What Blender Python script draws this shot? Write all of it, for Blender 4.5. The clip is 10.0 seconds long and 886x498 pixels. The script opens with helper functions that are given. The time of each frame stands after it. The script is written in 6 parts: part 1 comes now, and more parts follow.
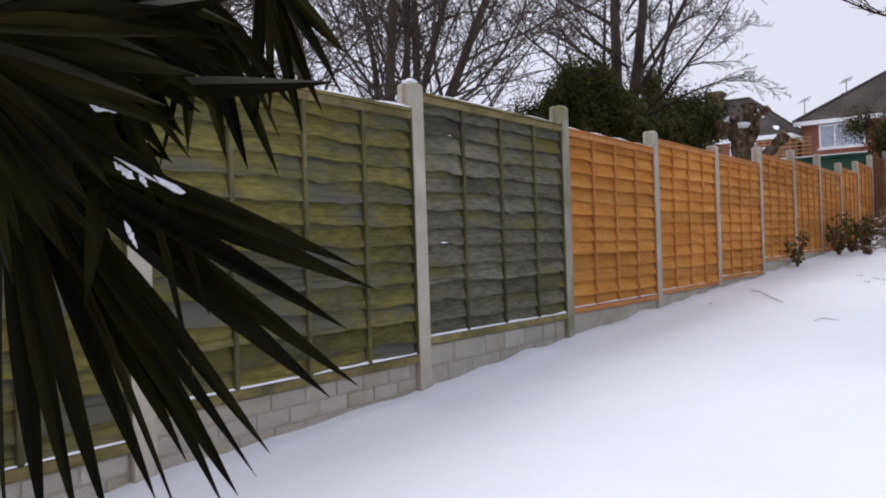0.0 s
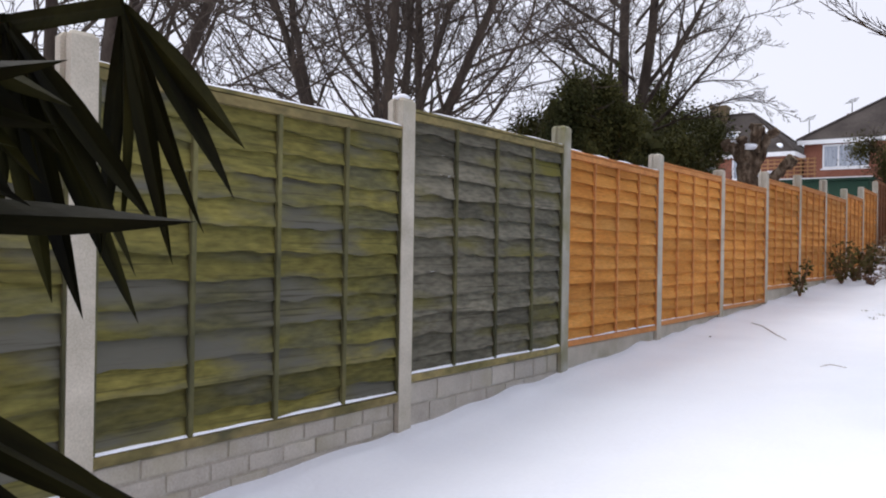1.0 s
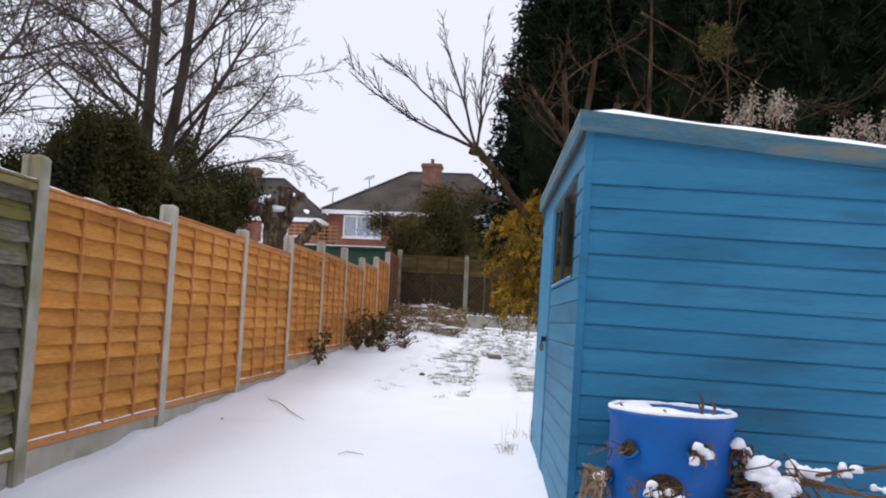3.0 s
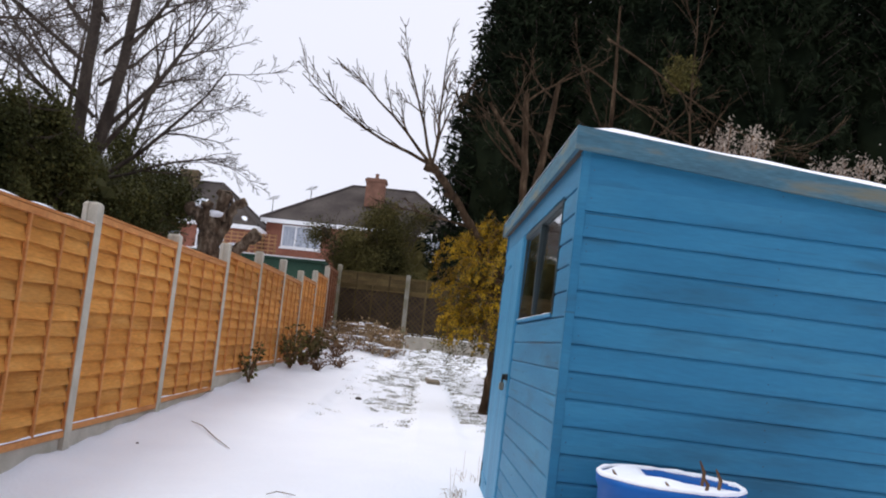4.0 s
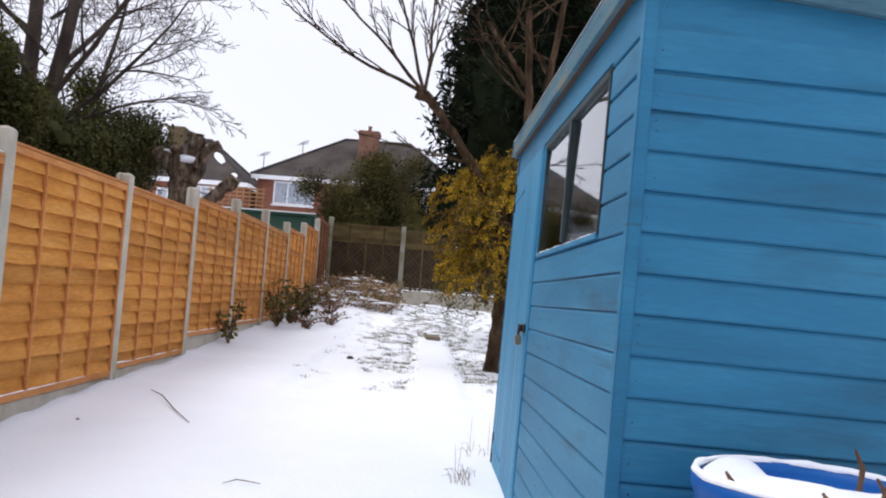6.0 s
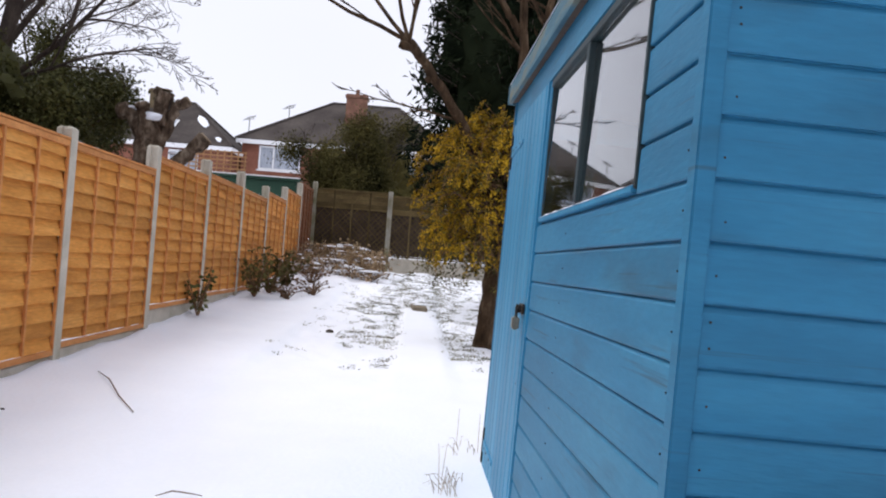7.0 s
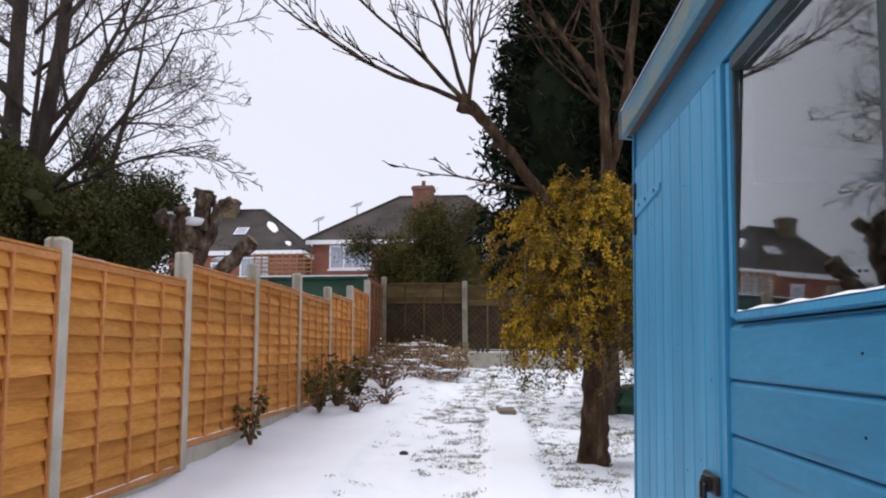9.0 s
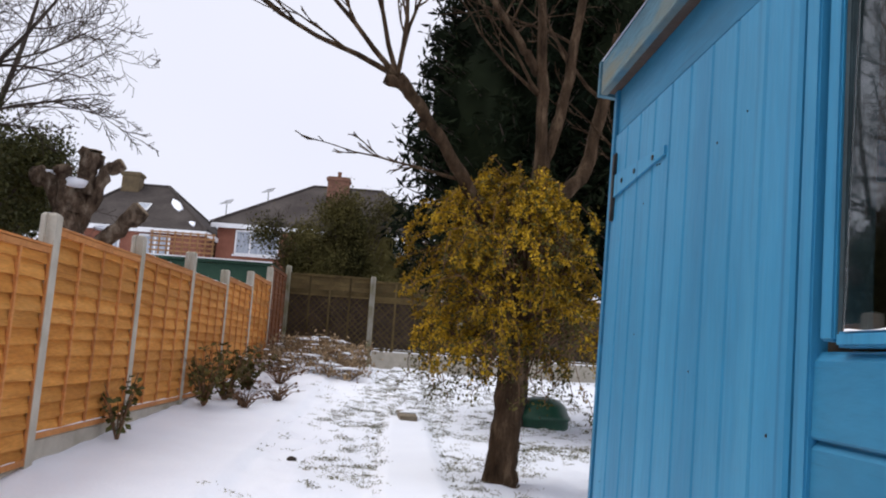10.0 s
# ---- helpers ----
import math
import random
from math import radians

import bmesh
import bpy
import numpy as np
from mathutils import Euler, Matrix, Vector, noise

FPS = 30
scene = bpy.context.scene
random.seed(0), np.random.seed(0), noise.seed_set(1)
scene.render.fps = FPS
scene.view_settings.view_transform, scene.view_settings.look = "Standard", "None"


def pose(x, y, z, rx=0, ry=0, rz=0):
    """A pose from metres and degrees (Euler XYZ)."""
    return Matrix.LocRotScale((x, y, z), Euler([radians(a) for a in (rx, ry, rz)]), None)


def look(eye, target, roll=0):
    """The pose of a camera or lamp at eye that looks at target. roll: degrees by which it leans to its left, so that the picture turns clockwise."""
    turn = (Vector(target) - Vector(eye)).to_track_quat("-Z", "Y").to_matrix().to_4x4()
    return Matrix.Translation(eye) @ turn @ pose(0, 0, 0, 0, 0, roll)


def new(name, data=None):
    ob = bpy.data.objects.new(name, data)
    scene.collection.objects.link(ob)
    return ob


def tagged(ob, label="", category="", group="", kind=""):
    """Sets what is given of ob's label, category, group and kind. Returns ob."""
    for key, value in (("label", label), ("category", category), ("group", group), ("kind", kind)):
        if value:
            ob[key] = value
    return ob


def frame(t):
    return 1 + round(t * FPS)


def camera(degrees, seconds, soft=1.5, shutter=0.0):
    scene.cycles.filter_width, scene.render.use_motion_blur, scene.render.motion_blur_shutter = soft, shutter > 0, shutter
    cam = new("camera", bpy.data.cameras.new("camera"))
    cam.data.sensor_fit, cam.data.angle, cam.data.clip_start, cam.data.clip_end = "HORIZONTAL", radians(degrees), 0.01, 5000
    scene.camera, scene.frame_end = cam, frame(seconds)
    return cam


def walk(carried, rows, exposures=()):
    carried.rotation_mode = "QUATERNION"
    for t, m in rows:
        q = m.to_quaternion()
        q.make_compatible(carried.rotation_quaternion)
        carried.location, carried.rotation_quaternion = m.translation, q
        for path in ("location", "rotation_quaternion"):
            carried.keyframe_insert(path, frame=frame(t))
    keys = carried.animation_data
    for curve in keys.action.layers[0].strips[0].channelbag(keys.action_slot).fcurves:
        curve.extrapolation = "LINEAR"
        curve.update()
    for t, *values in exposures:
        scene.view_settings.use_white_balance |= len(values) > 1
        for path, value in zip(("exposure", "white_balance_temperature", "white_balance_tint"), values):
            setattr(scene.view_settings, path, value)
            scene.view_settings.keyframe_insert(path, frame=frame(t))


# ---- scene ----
cam = camera(57.0, 10.0, soft=2.0)
PATH = [
    (0, (0.156, 0.218, 1.004), (-1.017, 1.838, 1.008), -1.9),
    (0.5, (0.041, 0.444, 1.031), (-1.135, 2.059, 0.94), 0.3),
    (1, (-0.02, 0.557, 1.19), (-1.186, 2.181, 1.19), 0.9),
    (1.5, (-0.118, 0.764, 1.219), (-1.022, 2.548, 1.179), 2.2),
    (2, (-0.188, 0.956, 1.226), (-0.652, 2.902, 1.239), 1.0),
    (2.5, (-0.199, 1.316, 1.189), (-0.442, 3.301, 1.185), -3.1),
    (2.7, (-0.217, 1.438, 1.237), (-0.4, 3.428, 1.318), 0.6),
    (3.8, (-0.410, 2.065, 1.340), (-0.472, 4.050, 1.573), 4.6),
    (4, (-0.422, 2.134, 1.363), (-0.401, 4.121, 1.591), 5.7),
    (4.5, (-0.419, 2.354, 1.314), (-0.345, 4.348, 1.447), 4.3),
    (5, (-0.366, 2.735, 1.369), (-0.367, 4.721, 1.607), 0.9),
    (5.5, (-0.373, 2.945, 1.332), (-0.378, 4.935, 1.532), 1.4),
    (5.7, (-0.390, 3.077, 1.313), (-0.377, 5.070, 1.479), 4.3),
    (6.8, (-0.364, 3.793, 1.302), (-0.260, 5.790, 1.355), 2.9),
    (7, (-0.339, 3.986, 1.335), (-0.272, 5.984, 1.379), 4.3),
    (7.5, (-0.364, 4.288, 1.364), (-0.319, 6.283, 1.494), 3.6),
    (8, (-0.434, 4.670, 1.406), (-0.281, 6.661, 1.525), 5.5),
    (8.5, (-0.414, 4.947, 1.418), (-0.312, 6.935, 1.608), 1.7),
    (9, (-0.357, 5.357, 1.468), (-0.482, 7.337, 1.718), -0.2),
    (9.5, (-0.351, 5.655, 1.431), (-0.351, 7.635, 1.712), 1.0),
    (10, (-0.403, 6.036, 1.485), (-0.310, 8.018, 1.741), 3.9),
]
walk(cam, [(t, look(eye, target, roll)) for t, eye, target, roll in PATH], [(0, -0.18), (0.5, -0.18), (1.0, 0.05), (1.5, 0.22), (2.0, 0.16), (2.5, 0.02), (4, 0.03), (5.5, 0.16), (7.5, 0.08), (8.5, -0.02), (10, 0.0)])

# ---- world and light: flat overcast winter sky ----
world = bpy.data.worlds.new("overcast_sky")
scene.world = world
world.use_nodes = True
wn, wl = world.node_tree.nodes, world.node_tree.links
wn.clear()
w_out = wn.new("ShaderNodeOutputWorld")
w_bg = wn.new("ShaderNodeBackground")
w_mix = wn.new("ShaderNodeMixRGB")
w_sky = wn.new("ShaderNodeTexSky")
w_sky.sky_type = "NISHITA"
w_sky.sun_disc = False
w_sky.sun_elevation, w_sky.sun_rotation = radians(62), radians(280)
w_scale = wn.new("ShaderNodeMixRGB")
w_scale.blend_type = "MULTIPLY"
w_scale.inputs[0].default_value = 1.0
w_scale.inputs[2].default_value = (0.1, 0.1, 0.1, 1)
w_noise = wn.new("ShaderNodeTexNoise")
w_noise.inputs["Scale"].default_value = 1.6
w_noise.inputs["Detail"].default_value = 3
w_ramp = wn.new("ShaderNodeValToRGB")
w_ramp.color_ramp.elements[0].position, w_ramp.color_ramp.elements[1].position = 0.3, 0.75
w_ramp.color_ramp.elements[0].color = (0.87, 0.88, 1.02, 1)
w_ramp.color_ramp.elements[1].color = (0.94, 0.95, 1.07, 1)
w_mix.inputs[0].default_value = 0.92
wl.new(w_sky.outputs[0], w_scale.inputs[1])
wl.new(w_scale.outputs[0], w_mix.inputs[1])
wl.new(w_noise.outputs[0], w_ramp.inputs[0])
wl.new(w_ramp.outputs[0], w_mix.inputs[2])
wl.new(w_mix.outputs[0], w_bg.inputs[0])
w_bg.inputs[1].default_value = 1.0
wl.new(w_bg.outputs[0], w_out.inputs[0])

sun = new("sun", bpy.data.lights.new("sun", "SUN"))
sun.data.energy, sun.data.angle, sun.data.color = 2.0, radians(40), (1.0, 0.985, 0.97)
sun.matrix_world = look((-8.5, 1.5, 16.5), (0, 0, 0))


# ---- materials ----
def material(name, rough=0.8, metal=0.0):
    m = bpy.data.materials.new(name)
    m.use_nodes = True
    b = m.node_tree.nodes["Principled BSDF"]
    b.inputs["Roughness"].default_value, b.inputs["Metallic"].default_value = rough, metal
    return m, m.node_tree.nodes, m.node_tree.links, b


def surface(name, stops, scale=6.0, stretch=(1, 1, 1), rough=0.8, fine=60.0, fine_amount=0.35, bump=0.3, bump_size=0.004, per_object=0.0,
            streak=None, streak_map=(1, 1, 1), streak_cut=(0.6, 0.75), per_island=0.0, metal=0.0, stain=None, stain_scale=1.2, stain_cut=(0.5, 0.7), space="Object", detail=6):
    """Two scales of mottling (broad stops, fine grain), an optional stain with its own shape, and relief."""
    m, n, l, b = material(name, rough, metal)
    co = n.new("ShaderNodeTexCoord")
    mp = n.new("ShaderNodeMapping")
    mp.inputs["Scale"].default_value = stretch
    if space == "World":
        geo = n.new("ShaderNodeNewGeometry")
        l.new(geo.outputs["Position"], mp.inputs[0])
    else:
        l.new(co.outputs[space], mp.inputs[0])
    info = n.new("ShaderNodeObjectInfo")
    off = n.new("ShaderNodeVectorMath")
    off.operation = "MULTIPLY_ADD"
    off.inputs[1].default_value = (0, 0, 0) if space == "World" else (37, 19, 53)
    comb = n.new("ShaderNodeCombineXYZ")
    for k in range(3):
        l.new(info.outputs["Random"], comb.inputs[k])
    l.new(comb.outputs[0], off.inputs[0])
    l.new(mp.outputs[0], off.inputs[2])
    big = n.new("ShaderNodeTexNoise")
    big.inputs["Scale"].default_value, big.inputs["Detail"].default_value = scale, detail
    l.new(off.outputs[0], big.inputs[0])
    ramp = n.new("ShaderNodeValToRGB")
    el = ramp.color_ramp.elements
    while len(el) < len(stops):
        el.new(0.5)
    for e, (p, c) in zip(el, stops):
        e.position, e.color = p, (*c, 1)
    l.new(big.outputs[0], ramp.inputs[0])
    small = n.new("ShaderNodeTexNoise")
    small.inputs["Scale"].default_value, small.inputs["Detail"].default_value = fine, 4
    l.new(off.outputs[0], small.inputs[0])
    rng = n.new("ShaderNodeMapRange")
    rng.inputs[3].default_value, rng.inputs[4].default_value = 1 - fine_amount, 1 + fine_amount
    l.new(small.outputs[0], rng.inputs[0])
    mul = n.new("ShaderNodeMixRGB")
    mul.blend_type, mul.inputs[0].default_value = "MULTIPLY", 1
    l.new(ramp.outputs[0], mul.inputs[1])
    l.new(rng.outputs[0], mul.inputs[2])
    last = mul.outputs[0]
    for amount, source in ((per_object, info.outputs["Random"]), (per_island, None)):
        if amount:
            if source is None:
                g = n.new("ShaderNodeNewGeometry")
                source = g.outputs["Random Per Island"]
            r2 = n.new("ShaderNodeMapRange")
            r2.inputs[3].default_value, r2.inputs[4].default_value = 1 - amount, 1 + amount
            l.new(source, r2.inputs[0])
            m2 = n.new("ShaderNodeMixRGB")
            m2.blend_type, m2.inputs[0].default_value = "MULTIPLY", 1
            l.new(last, m2.inputs[1])
            l.new(r2.outputs[0], m2.inputs[2])
            last = m2.outputs[0]
    if stain:
        st = n.new("ShaderNodeTexNoise")
        st.inputs["Scale"].default_value, st.inputs["Detail"].default_value = stain_scale, 5
        l.new(off.outputs[0], st.inputs[0])
        r3 = n.new("ShaderNodeMapRange")
        r3.inputs[1].default_value, r3.inputs[2].default_value = stain_cut
        l.new(st.outputs[0], r3.inputs[0])
        m3 = n.new("ShaderNodeMixRGB")
        m3.inputs[2].default_value = (*stain, 1)
        l.new(r3.outputs[0], m3.inputs[0])
        l.new(last, m3.inputs[1])
        last = m3.outputs[0]
    if streak:
        sm = n.new("ShaderNodeMapping")
        sm.inputs["Scale"].default_value = streak_map
        l.new(off.outputs[0], sm.inputs[0])
        sn = n.new("ShaderNodeTexNoise")
        sn.inputs["Scale"].default_value, sn.inputs["Detail"].default_value = 1.0, 5
        l.new(sm.outputs[0], sn.inputs[0])
        r4 = n.new("ShaderNodeMapRange")
        r4.inputs[1].default_value, r4.inputs[2].default_value = streak_cut
        l.new(sn.outputs[0], r4.inputs[0])
        m4 = n.new("ShaderNodeMixRGB")
        m4.inputs[2].default_value = (*streak, 1)
        l.new(r4.outputs[0], m4.inputs[0])
        l.new(last, m4.inputs[1])
        last = m4.outputs[0]
    l.new(last, b.inputs["Base Color"])
    if bump:
        bp = n.new("ShaderNodeBump")
        bp.inputs["Strength"].default_value, bp.inputs["Distance"].default_value = bump, bump_size
        l.new(small.outputs[0], bp.inputs["Height"])
        l.new(bp.outputs[0], b.inputs["Normal"])
    return m


M = {}
M["snow"] = surface("snow", [(0.3, (0.84, 0.865, 0.935)), (0.7, (0.885, 0.91, 0.97))], 1.4, fine=38, fine_amount=0.03, bump=0.35, bump_size=0.012, rough=0.65, space="World")
M["concrete"] = surface("concrete", [(0.3, (0.40, 0.365, 0.295)), (0.7, (0.55, 0.505, 0.42))], 5, fine=140, fine_amount=0.3, bump=0.5, bump_size=0.003, rough=0.9,
                        stain=(0.30, 0.27, 0.18), stain_scale=2.2, stain_cut=(0.52, 0.78))
M["mossy_concrete"] = surface("mossy_concrete", [(0.3, (0.30, 0.28, 0.22)), (0.7, (0.42, 0.40, 0.34))], 5, fine=140, fine_amount=0.3, bump=0.5, bump_size=0.003, rough=0.9,
                              stain=(0.19, 0.18, 0.075), stain_scale=3, stain_cut=(0.42, 0.7))
M["pale_block"] = surface("pale_block", [(0.3, (0.37, 0.335, 0.285)), (0.7, (0.50, 0.46, 0.40))], 4, fine=90, fine_amount=0.25, bump=0.8, bump_size=0.006, rough=0.92, per_object=0.05,
                          stain=(0.33, 0.30, 0.20), stain_scale=3, stain_cut=(0.5, 0.8))
M["mortar"] = surface("mortar", [(0.3, (0.34, 0.31, 0.26)), (0.7, (0.43, 0.40, 0.34))], 9, rough=0.95)
M["mossy_slat"] = surface("mossy_slat", [(0.36, (0.085, 0.082, 0.045)), (0.48, (0.125, 0.115, 0.034)), (0.64, (0.165, 0.145, 0.04))], 1.7, (1, 0.7, 3.0), fine=16, fine_amount=0.75, bump=1.0, bump_size=0.006,
                          rough=0.9, per_object=0.3, stain=(0.115, 0.112, 0.09), stain_scale=1.3, stain_cut=(0.48, 0.60),
                          streak=(0.030, 0.026, 0.014), streak_map=(1, 2.2, 22), streak_cut=(0.56, 0.80))
M["grey_slat"] = surface("grey_slat", [(0.36, (0.095, 0.09, 0.066)), (0.52, (0.15, 0.14, 0.105)), (0.68, (0.19, 0.175, 0.13))], 1.7, (1, 0.7, 3.0), fine=16, fine_amount=0.75, bump=1.0, bump_size=0.006,
                         rough=0.9, per_object=0.3, stain=(0.155, 0.14, 0.035), stain_scale=1.2, stain_cut=(0.52, 0.66),
                         streak=(0.030, 0.027, 0.018), streak_map=(1, 2.2, 22), streak_cut=(0.56, 0.80))
M["mossy_rail"] = surface("mossy_rail", [(0.35, (0.12, 0.105, 0.035)), (0.55, (0.24, 0.19, 0.075)), (0.72, (0.09, 0.085, 0.04))], 5, (1, 0.5, 1), fine=30, fine_amount=0.6, bump=0.8, rough=0.9, per_object=0.2)
M["mossy_batten"] = surface("mossy_batten", [(0.35, (0.05, 0.05, 0.022)), (0.65, (0.13, 0.12, 0.045))], 4, (1, 1, 0.4), fine=40, fine_amount=0.5, bump=0.6, rough=0.9, per_object=0.25)
M["orange_slat"] = surface("orange_slat", [(0.3, (0.43, 0.165, 0.030)), (0.52, (0.56, 0.24, 0.050)), (0.75, (0.64, 0.315, 0.085))], 2.0, (1, 0.6, 4), fine=20, fine_amount=0.35, bump=0.7, bump_size=0.004,
                           rough=0.8, per_object=0.15, streak=(0.27, 0.095, 0.02), streak_map=(1, 1.3, 22), streak_cut=(0.60, 0.82))
M["orange_rail"] = surface("orange_rail", [(0.3, (0.43, 0.16, 0.04)), (0.7, (0.58, 0.25, 0.075))], 5, (1, 0.5, 1), fine=40, fine_amount=0.3, bump=0.5, rough=0.8, per_object=0.1)
M["red_slat"] = surface("red_slat", [(0.3, (0.16, 0.055, 0.02)), (0.7, (0.24, 0.09, 0.03))], 3, (1, 0.7, 4), fine=30, fine_amount=0.3, bump=0.5, rough=0.85, per_object=0.12)
M["old_fence"] = surface("old_fence", [(0.3, (0.085, 0.06, 0.028)), (0.7, (0.17, 0.125, 0.055))], 3, fine=40, fine_amount=0.4, bump=0.5, rough=0.9, per_object=0.25)
M["blue_board"] = surface("blue_board", [(0.25, (0.018, 0.145, 0.27)), (0.5, (0.026, 0.190, 0.345)), (0.8, (0.050, 0.250, 0.41))], 1.6, (0.6, 0.6, 3), fine=30, fine_amount=0.16, bump=0.5, bump_size=0.003,
                          rough=0.55, per_object=0.07, stain=(0.022, 0.092, 0.150), stain_scale=2.6, stain_cut=(0.57, 0.85),
                          streak=(0.035, 0.065, 0.075), streak_map=(2.6, 2.6, 20), streak_cut=(0.63, 0.84))
M["blue_door"] = surface("blue_door", [(0.25, (0.028, 0.205, 0.375)), (0.55, (0.040, 0.262, 0.46)), (0.8, (0.075, 0.325, 0.52))], 1.6, (3, 3, 0.5), fine=22, fine_amount=0.14, bump=0.4, bump_size=0.003,
                         rough=0.5, per_object=0.05, streak=(0.020, 0.15, 0.29), streak_map=(12, 12, 1.2), streak_cut=(0.56, 0.80))
M["worn_blue"] = surface("worn_blue", [(0.3, (0.035, 0.10, 0.145)), (0.5, (0.055, 0.155, 0.215)), (0.7, (0.12, 0.185, 0.20))], 5, (0.5, 0.5, 3), fine=50, fine_amount=0.4, bump=0.6, bump_size=0.003, rough=0.8,
                         stain=(0.16, 0.17, 0.13), stain_scale=5, stain_cut=(0.55, 0.7))
M["dark_wood"] = surface("dark_wood", [(0.3, (0.045, 0.03, 0.025)), (0.7, (0.09, 0.06, 0.045))], 6, fine=50, bump=0.4, rough=0.85)
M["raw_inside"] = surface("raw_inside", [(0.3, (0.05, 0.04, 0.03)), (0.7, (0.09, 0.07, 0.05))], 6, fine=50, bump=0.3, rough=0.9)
M["window_wood"] = surface("window_wood", [(0.3, (0.014, 0.026, 0.03)), (0.7, (0.03, 0.062, 0.075))], 6, fine=50, bump=0.4, rough=0.6)
M["iron"] = surface("iron", [(0.3, (0.03, 0.03, 0.03)), (0.7, (0.09, 0.075, 0.06))], 12, fine=120, bump=0.4, rough=0.55, metal=0.7)
M["padlock"] = surface("padlock", [(0.3, (0.25, 0.22, 0.16)), (0.7, (0.42, 0.38, 0.3))], 12, fine=120, bump=0.2, rough=0.4, metal=0.9)
M["barrel_blue"] = surface("barrel_blue", [(0.3, (0.002, 0.082, 0.33)), (0.7, (0.004, 0.115, 0.42))], 3, fine=60, fine_amount=0.12, bump=0.15, bump_size=0.002, rough=0.5)
M["soil"] = surface("soil", [(0.3, (0.02, 0.014, 0.01)), (0.7, (0.06, 0.045, 0.03))], 20, fine=90, bump=1, bump_size=0.01, rough=0.95)
M["straw"] = surface("straw", [(0.3, (0.20, 0.13, 0.07)), (0.7, (0.36, 0.26, 0.15))], 8, fine=50, rough=0.9, bump=0.2, per_island=0.35)
M["dead_brown"] = surface("dead_brown", [(0.3, (0.09, 0.05, 0.03)), (0.7, (0.18, 0.11, 0.065))], 8, fine=50, rough=0.9, bump=0.2, per_island=0.4)
M["bark_dark"] = surface("bark_dark", [(0.3, (0.045, 0.035, 0.03)), (0.7, (0.10, 0.08, 0.065))], 3, (2, 2, 0.7), fine=30, fine_amount=0.4, bump=0.8, bump_size=0.012, rough=0.95, space="World")
M["bark_brown"] = surface("bark_brown", [(0.3, (0.026, 0.016, 0.009)), (0.55, (0.072, 0.046, 0.027)), (0.75, (0.16, 0.112, 0.07))], 7, (2, 2, 0.55), fine=45, fine_amount=0.55, bump=1.0, bump_size=0.02, rough=0.95, space="World")
M["bark_pollard"] = surface("bark_pollard", [(0.3, (0.04, 0.026, 0.018)), (0.5, (0.13, 0.092, 0.064)), (0.72, (0.30, 0.24, 0.18))], 9, (1.6, 1.6, 0.8), fine=40, fine_amount=0.5, bump=1.0, bump_size=0.03, rough=0.95, space="World")
M["cut_wood"] = surface("cut_wood", [(0.3, (0.17, 0.12, 0.07)), (0.7, (0.28, 0.20, 0.12))], 9, fine=60, rough=0.9)
M["evergreen"] = surface("evergreen", [(0.3, (0.024, 0.029, 0.010)), (0.7, (0.095, 0.092, 0.030))], 1.1, fine=5, fine_amount=0.5, rough=0.6, bump=0, per_island=0.35, space="World")
M["bush_leaf"] = surface("bush_leaf", [(0.3, (0.032, 0.033, 0.011)), (0.7, (0.125, 0.105, 0.034))], 0.9, fine=5, fine_amount=0.5, rough=0.65, bump=0, per_island=0.35, space="World")
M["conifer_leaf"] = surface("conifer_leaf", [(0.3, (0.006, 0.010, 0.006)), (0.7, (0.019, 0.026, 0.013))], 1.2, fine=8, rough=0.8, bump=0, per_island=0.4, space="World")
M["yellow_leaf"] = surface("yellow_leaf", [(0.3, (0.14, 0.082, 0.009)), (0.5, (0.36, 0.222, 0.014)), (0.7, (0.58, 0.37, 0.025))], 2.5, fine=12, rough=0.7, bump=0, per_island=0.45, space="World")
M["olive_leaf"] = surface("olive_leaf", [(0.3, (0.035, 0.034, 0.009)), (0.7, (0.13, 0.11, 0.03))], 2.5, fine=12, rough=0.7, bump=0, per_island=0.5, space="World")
# near-black to olive: shaded and lit blades of the palm put into colour
M["palm_leaf_shaded"] = surface("palm_leaf_shaded", [(0.3, (0.0012, 0.0015, 0.0006)), (0.7, (0.019, 0.018, 0.004))], 4, (0.4, 4, 1), fine=60, fine_amount=0.4, rough=0.6, bump=0.3, bump_size=0.001, per_object=0.6)
M["palm_fibre"] = surface("palm_fibre", [(0.3, (0.02, 0.013, 0.008)), (0.7, (0.07, 0.045, 0.025))], 12, (1, 1, 0.2), fine=80, bump=1, bump_size=0.01, rough=0.95)
M["roof_tile"] = surface("roof_tile", [(0.3, (0.04, 0.033, 0.031)), (0.7, (0.078, 0.066, 0.06))], 0.8, fine=7, fine_amount=0.3, bump=0.5, bump_size=0.03, rough=0.9)
M["mossy_brick"] = surface("mossy_brick", [(0.3, (0.09, 0.065, 0.035)), (0.7, (0.16, 0.115, 0.06))], 3, fine=16, fine_amount=0.3, bump=0.4, bump_size=0.01, rough=0.9)
M["house_brick"] = surface("house_brick", [(0.3, (0.19, 0.075, 0.05)), (0.7, (0.28, 0.12, 0.08))], 1.5, fine=14, fine_amount=0.25, bump=0.4, bump_size=0.01, rough=0.9)
M["chimney_brick"] = surface("chimney_brick", [(0.3, (0.14, 0.072, 0.05)), (0.7, (0.22, 0.115, 0.08))], 3, fine=16, fine_amount=0.3, bump=0.4, bump_size=0.01, rough=0.9)
